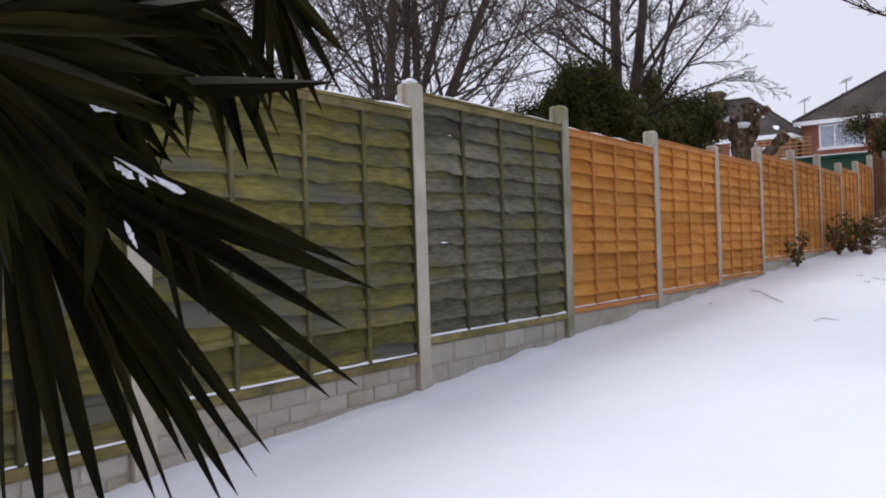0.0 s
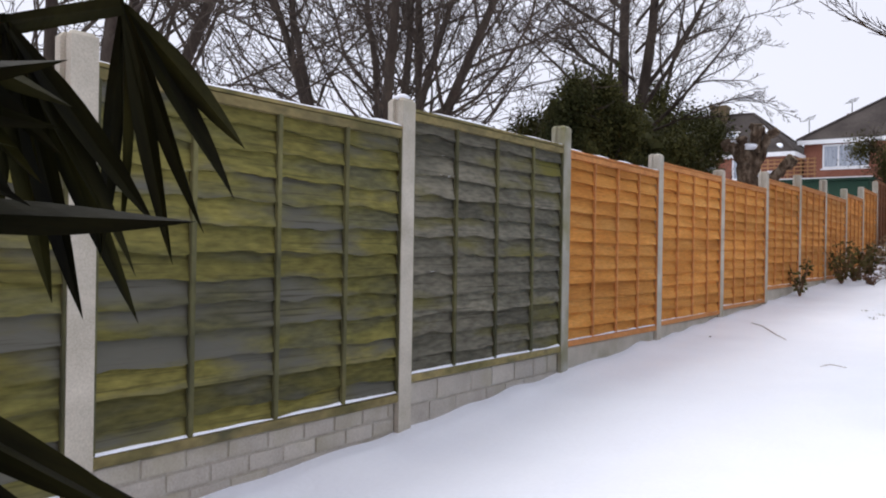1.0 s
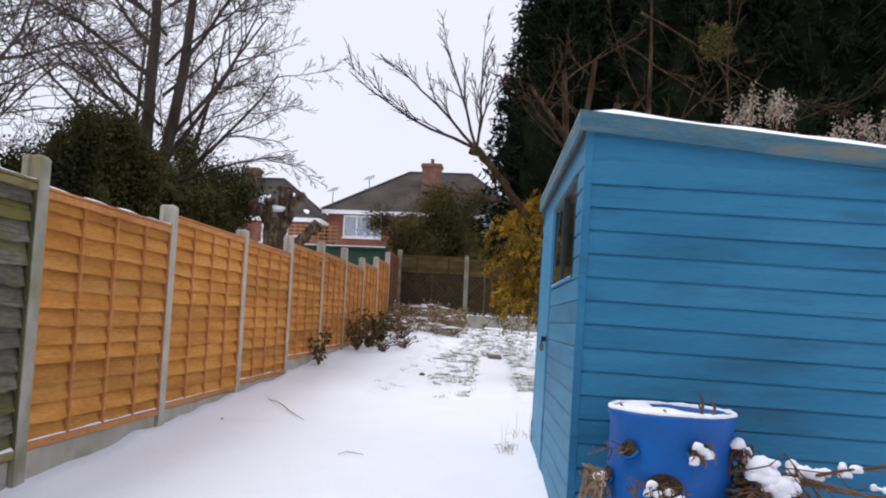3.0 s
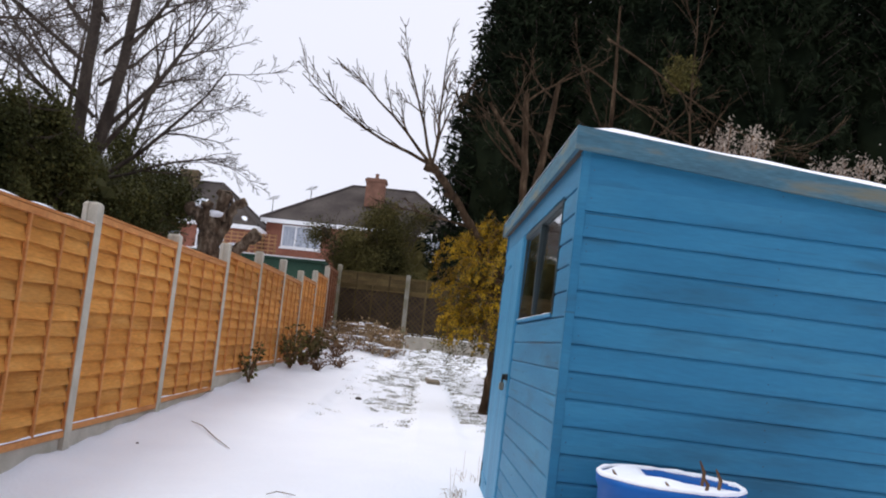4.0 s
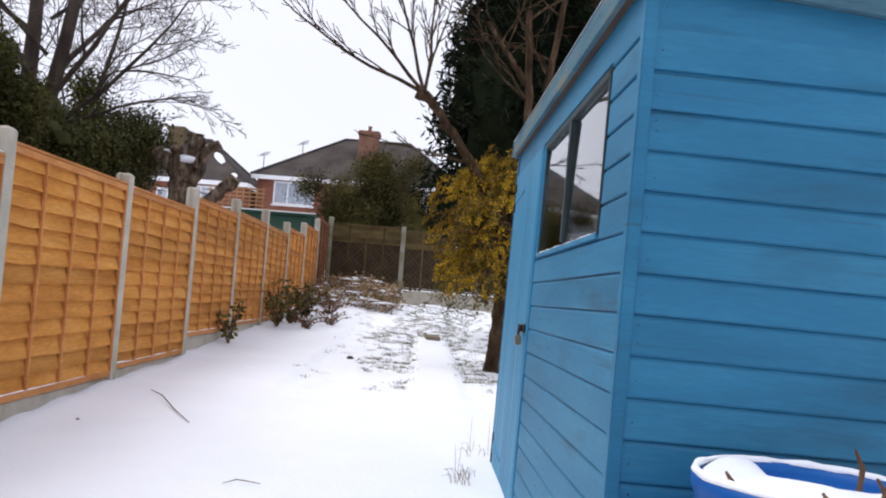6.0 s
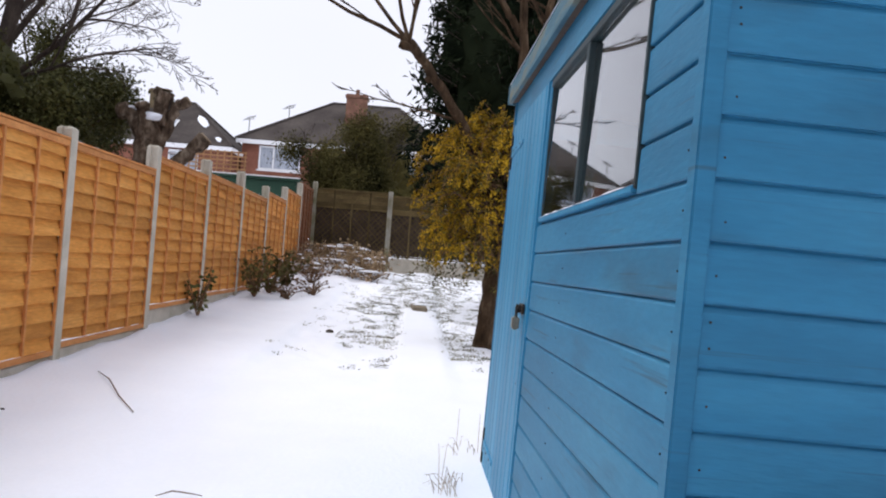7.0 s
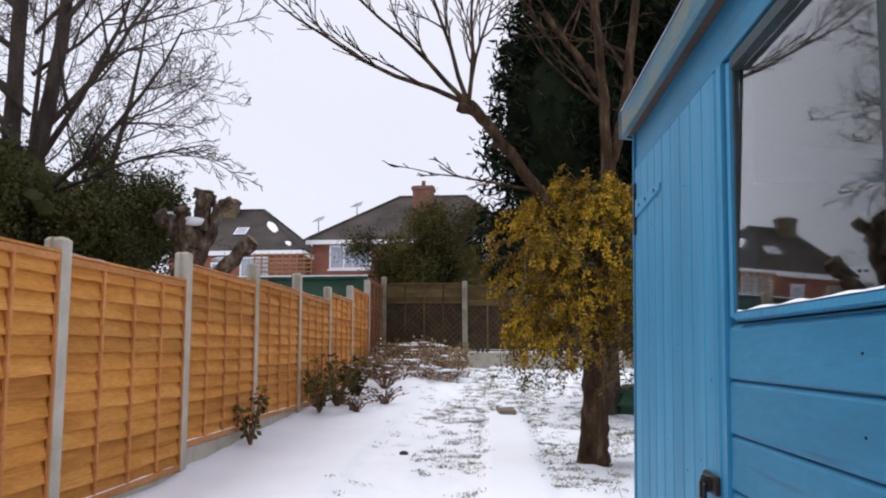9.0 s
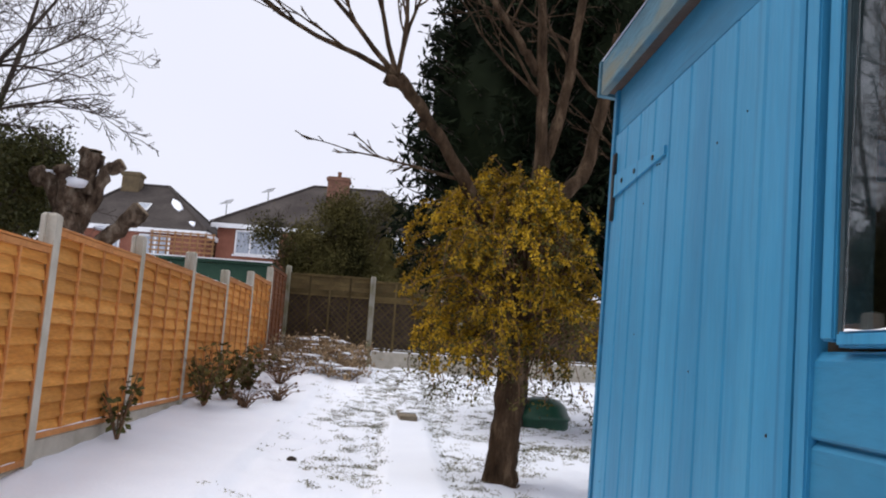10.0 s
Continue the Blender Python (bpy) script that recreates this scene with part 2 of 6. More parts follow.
M["white_paint"] = surface("white_paint", [(0.3, (0.70, 0.70, 0.71)), (0.7, (0.80, 0.80, 0.80))], 3, fine=30, fine_amount=0.06, rough=0.5, bump=0.1)
M["curtain"] = surface("curtain", [(0.3, (0.24, 0.27, 0.32)), (0.7, (0.44, 0.47, 0.52))], 4, (4, 4, 0.3), fine=20, fine_amount=0.15, rough=0.8, bump=0)
M["green_felt"] = surface("green_felt", [(0.3, (0.012, 0.045, 0.028)), (0.7, (0.025, 0.07, 0.042))], 2, fine=30, rough=0.85, bump=0.3)
M["green_plastic"] = surface("green_plastic", [(0.3, (0.008, 0.05, 0.028)), (0.7, (0.015, 0.075, 0.042))], 4, fine=30, rough=0.45, bump=0.1)
M["trellis_wood"] = surface("trellis_wood", [(0.3, (0.40, 0.20, 0.085)), (0.7, (0.52, 0.28, 0.13))], 3, fine=30, rough=0.85, bump=0.2, per_object=0.15)
# dull tone serves both grass tips and the shadow strokes of lumpy snow
M["grass"] = surface("grass", [(0.3, (0.10, 0.10, 0.055)), (0.7, (0.24, 0.225, 0.14))], 3, fine=8, rough=0.9, bump=0, per_island=0.5, space="World")
M["seed_fluff"] = surface("seed_fluff", [(0.3, (0.20, 0.155, 0.12)), (0.7, (0.42, 0.36, 0.30))], 8, fine=50, rough=0.95, bump=0, per_island=0.4)
M["slab_stone"] = surface("slab_stone", [(0.3, (0.14, 0.11, 0.075)), (0.7, (0.22, 0.18, 0.125))], 6, fine=50, rough=0.9)

g, gn, gl, gb = material("glass", 0.02)
gb.inputs["Base Color"].default_value = (0.9, 0.95, 0.95, 1)
gb.inputs["Transmission Weight"].default_value = 1.0
gb.inputs["IOR"].default_value = 1.5
M["glass"] = g


M["palm_leaf_shaded"].node_tree.nodes["Principled BSDF"].inputs["Specular IOR Level"].default_value = 0.07


for key, value in (("evergreen", 0.08), ("bush_leaf", 0.08), ("conifer_leaf", 0.02), ("yellow_leaf", 0.12), ("olive_leaf", 0.12), ("roof_tile", 0.12), ("bark_brown", 0.1), ("bark_dark", 0.1),
                   ("bark_pollard", 0.1), ("blue_board", 0.3), ("blue_door", 0.35), ("mossy_slat", 0.2), ("grey_slat", 0.2), ("orange_slat", 0.25), ("old_fence", 0.15), ("raw_inside", 0.1), ("palm_fibre", 0.1), ("dead_brown", 0.1), ("house_brick", 0.15), ("chimney_brick", 0.15)):
    M[key].node_tree.nodes["Principled BSDF"].inputs["Specular IOR Level"].default_value = value


M["barrel_blue"].node_tree.nodes["Principled BSDF"].inputs["Specular IOR Level"].default_value = 0.3


# ---- mesh helpers ----
MANY = {"stem", "leaves", "seed_head", "stalks", "twigs", "dry_leaves", "hanging_twig", "hanging_leaves", "yellow_foliage", "olive_foliage", "crown", "inner_foliage", "ridge_tiles"}


def part(name, bm, mat, parent=None, label="", smooth=False):
    """Links a bmesh, or a (verts, faces) pair, as one mesh object under a thing or a part."""
    me = bpy.data.meshes.new(name)
    if isinstance(bm, tuple):
        me.from_pydata(bm[0], [], bm[1])
    else:
        bm.to_mesh(me)
        bm.free()
    me.materials.append(M[mat] if isinstance(mat, str) else mat)
    if smooth:
        me.shade_smooth()
    ob = new(name, me)
    if parent is not None:
        ob.parent = parent
    if label:
        tagged(ob, label)
    if name in MANY:
        tagged(ob, kind="stuff")
    return ob


def shared(name, me, parent, m=None):
    ob = new(name, me)
    ob.parent = parent
    if m is not None:
        ob.matrix_basis = m
    return ob


def empty(name, m=None):
    ob = new(name)
    ob.empty_display_size = 0.1
    if m is not None:
        ob.matrix_basis = m
    return ob


def box(x0, x1, y0, y1, z0, z1, bevel=0.0, bm=None):
    own = bm is None
    b = bmesh.new() if own else bm
    made = bmesh.ops.create_cube(b, size=1.0, matrix=Matrix.Translation(((x0 + x1) / 2, (y0 + y1) / 2, (z0 + z1) / 2)) @ Matrix.Diagonal((x1 - x0, y1 - y0, z1 - z0, 1)))
    if bevel:
        edges = list({e for v in made["verts"] for e in v.link_edges})
        bmesh.ops.bevel(b, geom=edges, offset=bevel, segments=2, affect="EDGES")
    return b


def prism(profile, axis, a, b_):
    """A profile of (p, q) pairs drawn out along an axis from a to b_."""
    order = {"x": lambda p, q, s: (s, p, q), "y": lambda p, q, s: (p, s, q), "z": lambda p, q, s: (p, q, s)}[axis]
    n = len(profile)
    vs = [order(p, q, s) for s in (a, b_) for p, q in profile]
    fs = [tuple(range(n)), tuple(range(2 * n - 1, n - 1, -1))] + [(i, n + i, n + (i + 1) % n, (i + 1) % n) for i in range(n)]
    bm = bmesh.new()
    bv = [bm.verts.new(v) for v in vs]
    for f in fs:
        bm.faces.new([bv[i] for i in f])
    bmesh.ops.recalc_face_normals(bm, faces=bm.faces[:])
    return bm


def tube(vs, fs, pts, radii, sides=5, cap=False):
    """Adds a tapered tube along the points to the lists of verts and faces."""
    base = len(vs)
    n = len(pts)
    side = Vector((0.31, 0.73, 0.61))
    for i, p in enumerate(pts):
        d = (Vector(pts[min(i + 1, n - 1)]) - Vector(pts[max(i - 1, 0)]))
        d = d.normalized() if d.length > 1e-9 else Vector((0, 0, 1))
        u = d.cross(side)
        u = u.normalized() if u.length > 1e-3 else d.orthogonal().normalized()
        w = d.cross(u)
        for k in range(sides):
            a = 2 * math.pi * k / sides
            vs.append(tuple(Vector(p) + radii[i] * (math.cos(a) * u + math.sin(a) * w)))
    for i in range(n - 1):
        for k in range(sides):
            fs.append((base + i * sides + k, base + i * sides + (k + 1) % sides, base + (i + 1) * sides + (k + 1) % sides, base + (i + 1) * sides + k))
    if cap:
        fs.append(tuple(base + (n - 1) * sides + k for k in range(sides)))


def knobby(vs, fs, pts, radii, sides, seed, rough=0.12, wander=0.25, step=4, cap=False):
    """A gnarled tube: the line wanders a little, swells at knots and has an uneven skin."""
    rnd = random.Random(seed)
    line, rad = [], []
    for i in range(len(pts) - 1):
        for k in range(step):
            f = k / step
            line.append(Vector(pts[i]).lerp(Vector(pts[i + 1]), f))
            rad.append(radii[i] * (1 - f) + radii[i + 1] * f)
    line.append(Vector(pts[-1]))
    rad.append(radii[-1])
    n = len(line)
    for i in range(1, n - 1):
        line[i] = line[i] + rand_dir(rnd) * rad[i] * wander * rnd.random()
        rad[i] *= 1 + rnd.uniform(-rough, rough) * 0.7
    base = len(vs)
    tube(vs, fs, line, rad, sides, cap)
    for i in range(n):
        for k in range(sides):
            j = base + i * sides + k
            v = Vector(vs[j])
            vs[j] = tuple(line[i] + (v - line[i]) * (1 + 2.2 * rough * noise.noise(v * (0.55 / max(rad[i], 0.02)) + Vector((seed, 0, 0)))))


def rand_dir(rnd):
    while True:
        v = Vector((rnd.uniform(-1, 1), rnd.uniform(-1, 1), rnd.uniform(-1, 1)))
        if 0.05 < v.length < 1:
            return v.normalized()


def limb(vs, fs, rnd, start, way, length, r, depth, up=0.15, wobble=0.22, kids=4, spread=0.7, shrink=0.62, sides=5, tips=None, thin=0.003, first=0.25):
    """A wandering branch with forks, deeper ones thinner."""
    steps = 6 if depth else 4
    pts, radii = [Vector(start)], [r]
    d = Vector(way).normalized()
    for s in range(steps):
        d = (d + wobble * rand_dir(rnd) + Vector((0, 0, up * 0.3))).normalized()
        pts.append(pts[-1] + d * (length / steps))
        radii.append(max(thin, r * (1 - 0.75 * (s + 1) / steps)))
    tube(vs, fs, pts, radii, sides)
    if tips is not None:
        tips.append((pts[-1], d))
    if depth:
        for k in range(kids):
            f = first + (1 - first) * (k + rnd.random()) / kids
            i = min(int(f * steps), steps - 1)
            at = pts[i].lerp(pts[i + 1], f * steps - i)
            here = (pts[i + 1] - pts[i]).normalized()
            away = (here + spread * (0.7 + 0.6 * rnd.random()) * rand_dir(rnd).cross(here).normalized() + Vector((0, 0, up))).normalized()
            limb(vs, fs, rnd, at, away, length * shrink * rnd.uniform(0.7, 1.15) * (1.15 - 0.4 * f), max(thin, radii[i] * 0.6), depth - 1, up, wobble, kids, spread, shrink,
                 max(3, sides - 1), tips, thin, first)


def leaves(rng, centres, count, spread, size, aspect=0.45, droop=0.0):
    """Many small folded leaves round the centres, as verts and faces (numpy)."""
    c = np.asarray(centres, float)
    pick = c[rng.integers(0, len(c), count)] + rng.normal(0, 1, (count, 3)) * np.asarray(spread)
    a = rng.normal(0, 1, (count, 3))
    a[:, 2] -= droop
    a /= np.linalg.norm(a, axis=1)[:, None]
    b = np.cross(a, rng.normal(0, 1, (count, 3)))
    b /= np.linalg.norm(b, axis=1)[:, None]
    s = size * rng.uniform(0.6, 1.3, count)[:, None]
    tip, mid = pick + a * s, pick + a * s * 0.5
    up = np.cross(a, b) * s * 0.12
    verts = np.stack([pick, mid + b * s * aspect + up, tip, mid - b * s * aspect + up], 1).reshape(-1, 3)
    i = np.arange(count)[:, None] * 4
    faces = np.concatenate([i + [0, 1, 2], i + [0, 2, 3]], 0)
    return verts.tolist(), faces.tolist()


def snow_lump(rnd, size, flat=0.6, seed=0):
    bm = bmesh.new()
    bmesh.ops.create_icosphere(bm, subdivisions=2, radius=1.0)
    for v in bm.verts:
        k = 1 + 0.40 * noise.noise(v.co * 1.3 + Vector((seed * 3.1, seed * 1.7, 0))) + 0.08 * noise.noise(v.co * 3.5 + Vector((seed, 4, seed * 2)))
        v.co = Vector((v.co.x * size[0] * k, v.co.y * size[1] * k, max(v.co.z, -0.6) * size[2] * k))
    return bm


# ---- ground: one snow-covered sheet rising gently away ----
KNOTS_Y = [-200, -12, -4, 0, 2.2, 4.1, 6.1, 8.0, 9.9, 11.9, 13.8, 16.0, 17.5, 20.5, 23.5, 28, 48, 80, 2000]
KNOTS_Z = [-0.6, -0.6, -0.30, -0.10, 0.03, 0.13, 0.23, 0.32, 0.41, 0.50, 0.60, 0.70, 0.80, 1.0, 1.15, 1.4, 2.6, 3.2, 3.2]


def ground_z(x, y):
    z = float(np.interp(y, KNOTS_Y, KNOTS_Z))
    if -3.2 < x < 6 and -6 < y < 24:
        z += 0.05 * math.exp(-max(x + 2.85, 0) / 0.28)
        z += float(np.interp(y, [-3, 1, 5, 8.6, 12.3, 16.6, 19, 22], [0.0, 0.09, 0.13, 0.06, 0.02, -0.11, -0.09, 0.0])) * min(1.2, max(0.0, (x + 2.6) / 2.6))
        z += 0.035 * noise.noise(Vector((x * 0.7, y * 0.55, 3.0))) + 0.014 * noise.noise(Vector((x * 2.1, y * 1.7, 8.0)))
        z += 0.05 * math.exp(-((x + 2.85) / 0.45) ** 2) * (noise.noise(Vector((2.0, y * 1.1, 0))) + 0.5 * noise.noise(Vector((5.0, y * 2.7, 0))))
        if y > 9:
            k = min(1, (y - 9) / 3)
            rough = 1.0 if (x < -0.5 or x > 0.06) else 0.0
            z += k * rough * (-0.055 + 0.040 * noise.noise(Vector((x * 6 + y * 2, y * 4 - x, 1.0))) + 0.02 * noise.noise(Vector((x * 2.2, y * 1.8, 9.0)))) * (1 if x > -1.6 else 0.3)
        z += 0.28 * math.exp(-((x + 1.9) / 0.9) ** 2 - ((y - 21.8) / 1.1) ** 2) * (1 + 0.4 * noise.noise(Vector((x * 3, y * 3, 5))))
    return z


def spaced(stops):
    out = []
    for a, b, s in stops:
        n = max(1, round((b - a) / s))
        out += [a + (b - a) * k / n for k in range(n)]
    return out + [stops[-1][1]]


gx = spaced([(-1500, -200, 260), (-200, -30, 34), (-30, -3.3, 2.7), (-3.3, 2.6, 0.065), (2.6, 8, 0.45), (8, 40, 4), (40, 200, 40), (200, 1500, 260)])
gy = spaced([(-800, -100, 175), (-100, -6, 10), (-6, 0.5, 0.5), (0.5, 24.2, 0.075), (24.2, 50, 2), (50, 130, 10), (130, 2000, 310)])
g_verts = [(x, y, ground_z(x, y)) for y in gy for x in gx]
nx = len(gx)
g_faces = [(j * nx + i, j * nx + i + 1, (j + 1) * nx + i + 1, (j + 1) * nx + i) for j in range(len(gy) - 1) for i in range(nx - 1)]
ground = part("ground", (g_verts, g_faces), "snow", smooth=True)
tagged(ground, "smooth white snow lying over a gently rising garden", "ground", kind="structure")


# ---- boundary fence: concrete posts, gravel boards, overlap panels ----
FENCE_X, PITCH = -2.9, 1.93


def post_y(k):
    return 4.15 + PITCH * (k - 1)


POST_TOP = {-1: 1.86, 0: 1.97, 1: 2.03, 2: 2.13, 3: 2.12, 4: 2.14, 5: 2.286, 6: 2.40, 7: 2.48, 8: 2.46, 9: 2.63, 10: 2.9}
PANEL = {-1: (0.22, 1.75), 0: (0.34, 1.87), 1: (0.43, 1.98), 2: (0.46, 1.96), 3: (0.49, 2.05), 4: (0.54, 2.05), 5: (0.71, 2.20), 6: (0.76, 2.25), 7: (0.77, 2.25), 8: (0.87, 2.38), 9: (1.10, 2.61), 10: (1.40, 2.93)}


fence = empty("fence")
tagged(fence, "long garden fence of concrete posts and wooden overlap panels", "fence")


def concrete_post(x, y, z0, z1, mat, label, parent):
    """A slotted post with a weathered, chamfered top."""
    w = 0.055
    prof = [(-w, -w), (w, -w), (w, -0.022), (w - 0.018, -0.018), (w - 0.018, 0.018), (w, 0.022), (w, w), (-w, w), (-w, 0.022), (-w + 0.018, 0.018), (-w + 0.018, -0.018), (-w, -0.022)]
    prof = [(q, p) for p, q in prof]
    bm = prism(prof, "z", 0, z1 - z0 - 0.018)
    top = [f for f in bm.faces if f.normal.z > 0.9]
    res = bmesh.ops.extrude_face_region(bm, geom=top)
    for v in res["geom"]:
        if isinstance(v, bmesh.types.BMVert):
            v.co = Vector((v.co.x * 0.72, v.co.y * 0.72, v.co.z + 0.018))
    bmesh.ops.delete(bm, geom=top, context="FACES")
    ob = part("fence_post", bm, mat, parent, label)
    ob.location = (x, y, z0)
    return ob


def slat_mesh(seed, length, height, wave, mat):
    """One thin board of an overlap panel with a natural wavy lower edge."""
    rnd = random.Random(seed)
    n = 40 if wave > 0.02 else 16
    vs, fs = [], []
    ph = rnd.uniform(0, 50)
    for i in range(n + 1):
        y = length * i / n
        low = wave * (0.8 * noise.noise(Vector((ph, y * 2.4, 0))) + 0.55 * noise.noise(Vector((ph, y * 7.0, 4))) + 0.35 * noise.noise(Vector((ph, y * 19.0, 7))))
        bow = 0.004 * noise.noise(Vector((ph + 9, y * 1.6, 2)))
        vs += [(0.041 + bow, y, low), (0.004 + bow, y, height), (-0.005 + bow, y, height), (0.024 + bow, y, low)]
    for i in range(n):
        a, b = 4 * i, 4 * i + 4
        fs += [(a, b, b + 1, a + 1), (a + 1, b + 1, b + 2, a + 2), (a + 2, b + 2, b + 3, a + 3), (a + 3, b + 3, b, a)]
    fs += [(0, 1, 2, 3), (4 * n + 3, 4 * n + 2, 4 * n + 1, 4 * n)]
    me = bpy.data.meshes.new("slat")
    me.from_pydata(vs, [], fs)
    me.materials.append(M[mat])
    return me


PANEL_W = PITCH - 0.075


def bar_mesh(name, bm, mat):
    me = bpy.data.meshes.new(name)
    bm.to_mesh(me)
    bm.free()
    me.materials.append(M[mat])
    return me


STYLES = {}
for style, slat_mat, rail_mat, bat_mat, wave in (("mossy", "mossy_slat", "mossy_rail", "mossy_batten", 0.024), ("grey", "grey_slat", "mossy_rail", "mossy_batten", 0.025),
                                                 ("orange", "orange_slat", "orange_rail", "orange_rail", 0.012), ("red", "red_slat", "red_slat", "red_slat", 0.009)):
    STYLES[style] = dict(slats=[slat_mesh(sum(map(ord, style)) + s, PANEL_W, 0.135, wave, slat_mat) for s in range(7)],
                         rail=bar_mesh("rail", box(0.0, 0.048, 0, PANEL_W, -0.022, 0.022, 0.003), rail_mat),
                         cap=bar_mesh("cap", box(-0.024, 0.054, 0, PANEL_W, 0, 0.017, 0.003), rail_mat), bat_mat=bat_mat)


def fence_panel(k, style, label):
    z0, z1 = PANEL[k]
    h = z1 - z0
    S = STYLES[style]
    rnd = random.Random(100 + k)
    ob = empty("fence_panel", pose(FENCE_X, post_y(k) + 0.0375, z0, rnd.uniform(-0.25, 0.25), 0, 0))
    rows = 13
    step = (h - 0.05) / rows
    for r in range(rows):
        shared("slat", S["slats"][rnd.randrange(7)], ob, pose(rnd.uniform(-0.002, 0.002), 0, 0.028 + r * step + rnd.uniform(-0.006, 0.006), rnd.uniform(-0.25, 0.25), rnd.uniform(-1.0, 1.0), 0))
    bat = bar_mesh("batten", box(0.029, 0.050, -0.014, 0.014, 0.05, h - 0.05, 0.003), S["bat_mat"])
    for f in (0.016 / PANEL_W, 0.25, 0.5, 0.75, 1 - 0.016 / PANEL_W):
        shared("batten", bat, ob, pose(0, PANEL_W * f + (rnd.uniform(-0.01, 0.01) if 0.1 < f < 0.9 else 0), 0))
    shared("rail", S["rail"], ob, pose(0.002, 0, 0.024))
    shared("rail", S["rail"], ob, pose(0.002, 0, h - 0.042))
    shared("cap", S["cap"], ob, pose(0, 0, h - 0.017))
    ob.parent = fence
    tagged(ob, label)


def snow_strip(x0, x1, y0, y1, z, thick, seed, label, along="y"):
    """A thin uneven line of snow lying on a narrow ledge."""
    n = 40
    vs, fs = [], []
    for i in range(n + 1):
        f = i / n
        t = thick * max(0.12, 0.75 + 1.1 * noise.noise(Vector((seed * 7.7, f * 7, 0))))
        a = 0.35 * noise.noise(Vector((seed * 3.3, f * 9, 5)))
        for q, hh in ((0.0, 0.0), (0.12, 0.75), (0.5 + 0.3 * a, 1.0), (0.88, 0.7), (1.0, 0.0)):
            if along == "y":
                vs.append((x0 + (x1 - x0) * q, y0 + (y1 - y0) * f, z + t * hh))
            else:
                vs.append((x0 + (x1 - x0) * f, y0 + (y1 - y0) * q, z + t * hh))
    for i in range(n):
        for k in range(4):
            fs.append((5 * i + k, 5 * i + k + 1, 5 * i + k + 6, 5 * i + k + 5))
    ob = part("snow_strip", (vs, fs), "snow", smooth=True)
    return tagged(ob, label, "snow")


for k in POST_TOP:
    y = post_y(k) if k < 11 else 23.45
    mossy = k in (1, 2)
    concrete_post(FENCE_X, y, ground_z(FENCE_X, y) - 0.3, POST_TOP[k], "mossy_concrete" if k == 2 else "concrete",
                  "grey concrete slotted fence post with green algae" if mossy else "pale grey concrete slotted fence post standing in snow", fence)
for k in PANEL:
    style = "mossy" if k <= 0 else "grey" if k == 1 else "red" if k == 10 else "orange"
    label = {"mossy": "old weathered overlap fence panel, green with algae", "grey": "old weathered grey-green overlap fence panel", "orange": "new orange-stained wooden overlap fence panel",
             "red": "dark red-brown wooden overlap fence panel"}[style]
    fence_panel(k, style, label)
    z0, z1 = PANEL[k]
    ya, yb = post_y(k) + 0.05, (post_y(k + 1) if k < 10 else 23.46) - 0.05
    low = min(ground_z(FENCE_X + 0.05, ya), ground_z(FENCE_X + 0.05, yb)) - 0.15
    if k <= 1:
        gboard = part("gravel_board", box(-0.02, 0.018, 0, yb - ya, 0, z0 - low - 0.004, 0.004), "mortar")
        rnd = random.Random(k + 60)
        row_h = 0.085 if k < 1 else 0.13
        rows = int((z0 - low) / row_h)
        for r in range(rows):
            y = 0.01 - (0.11 if r % 2 else 0)
            while y < yb - ya - 0.02:
                w = rnd.uniform(0.21, 0.235) if k < 1 else rnd.uniform(0.16, 0.42)
                a, b = max(0.006, y), min(y + w, yb - ya - 0.006)
                if b - a > 0.03:
                    zt = z0 - low - 0.008 - r * row_h
                    part("block", box(0.012, 0.0225 + rnd.uniform(0, 0.003), a, b - 0.009, zt - row_h + 0.009, zt, 0.004), "pale_block", gboard)
                y += w
        lab = "pale concrete gravel board cast with block courses"
    else:
        gboard = part("gravel_board", box(-0.02, 0.022, 0, yb - ya, 0, z0 - low - 0.004, 0.006), "concrete")
        lab = "plain grey concrete gravel board under the fence panel"
    gboard.location = (FENCE_X, ya, low)
    gboard.parent = fence
    tagged(gboard, lab)
    snow_strip(FENCE_X - 0.02, FENCE_X + 0.045, ya, yb, z1, 0.016 if k < 3 else 0.008, k + 3, "thin line of snow on the fence panel top")
    snow_strip(FENCE_X + 0.02, FENCE_X + 0.045, ya, yb, z0 + 0.048, 0.014 if k < 2 else 0.007, k + 30, "thin line of snow on the fence panel's lower rail")
for k in (1,):
    s = part("snow_clump", snow_lump(None, (0.045, 0.045, 0.022), seed=k), "snow", smooth=True)
    s.location = (FENCE_X, post_y(k), POST_TOP[k] + 0.006)
    tagged(s, "small cap of snow on the concrete post", "snow")

# ---- blue shed ----
SHED_L, SHED_D, SHED_H, BASE = 2.69, 1.95, 2.05, 0.12
shed = empty("shed", pose(0.099, 5.338, BASE + 0.012, 0, 1.5, 0.5))
tagged(shed, "blue-painted wooden garden shed with snow on its sloping roof", "shed")
SLOPE = math.tan(radians(4.3))
BOARD = 0.1058


def top_at(u):
    return SHED_H - SLOPE * u


def siding(length, height, axis, seed):
    """One shiplap board: a hollowed upper edge that tucks under the board above."""
    prof = [(0.0, 0.0), (-0.0135, 0.0), (-0.0152, 0.004), (-0.0125, height - 0.016), (-0.0065, height - 0.006), (-0.0045, height - 0.0035), (-0.0045, height), (0.0, height)]
    return prof


def board_front(u0, u1, w, h):
    return prism([(q, z + w) for q, z in siding(1, h, "x", 0)], "x", u0, u1)


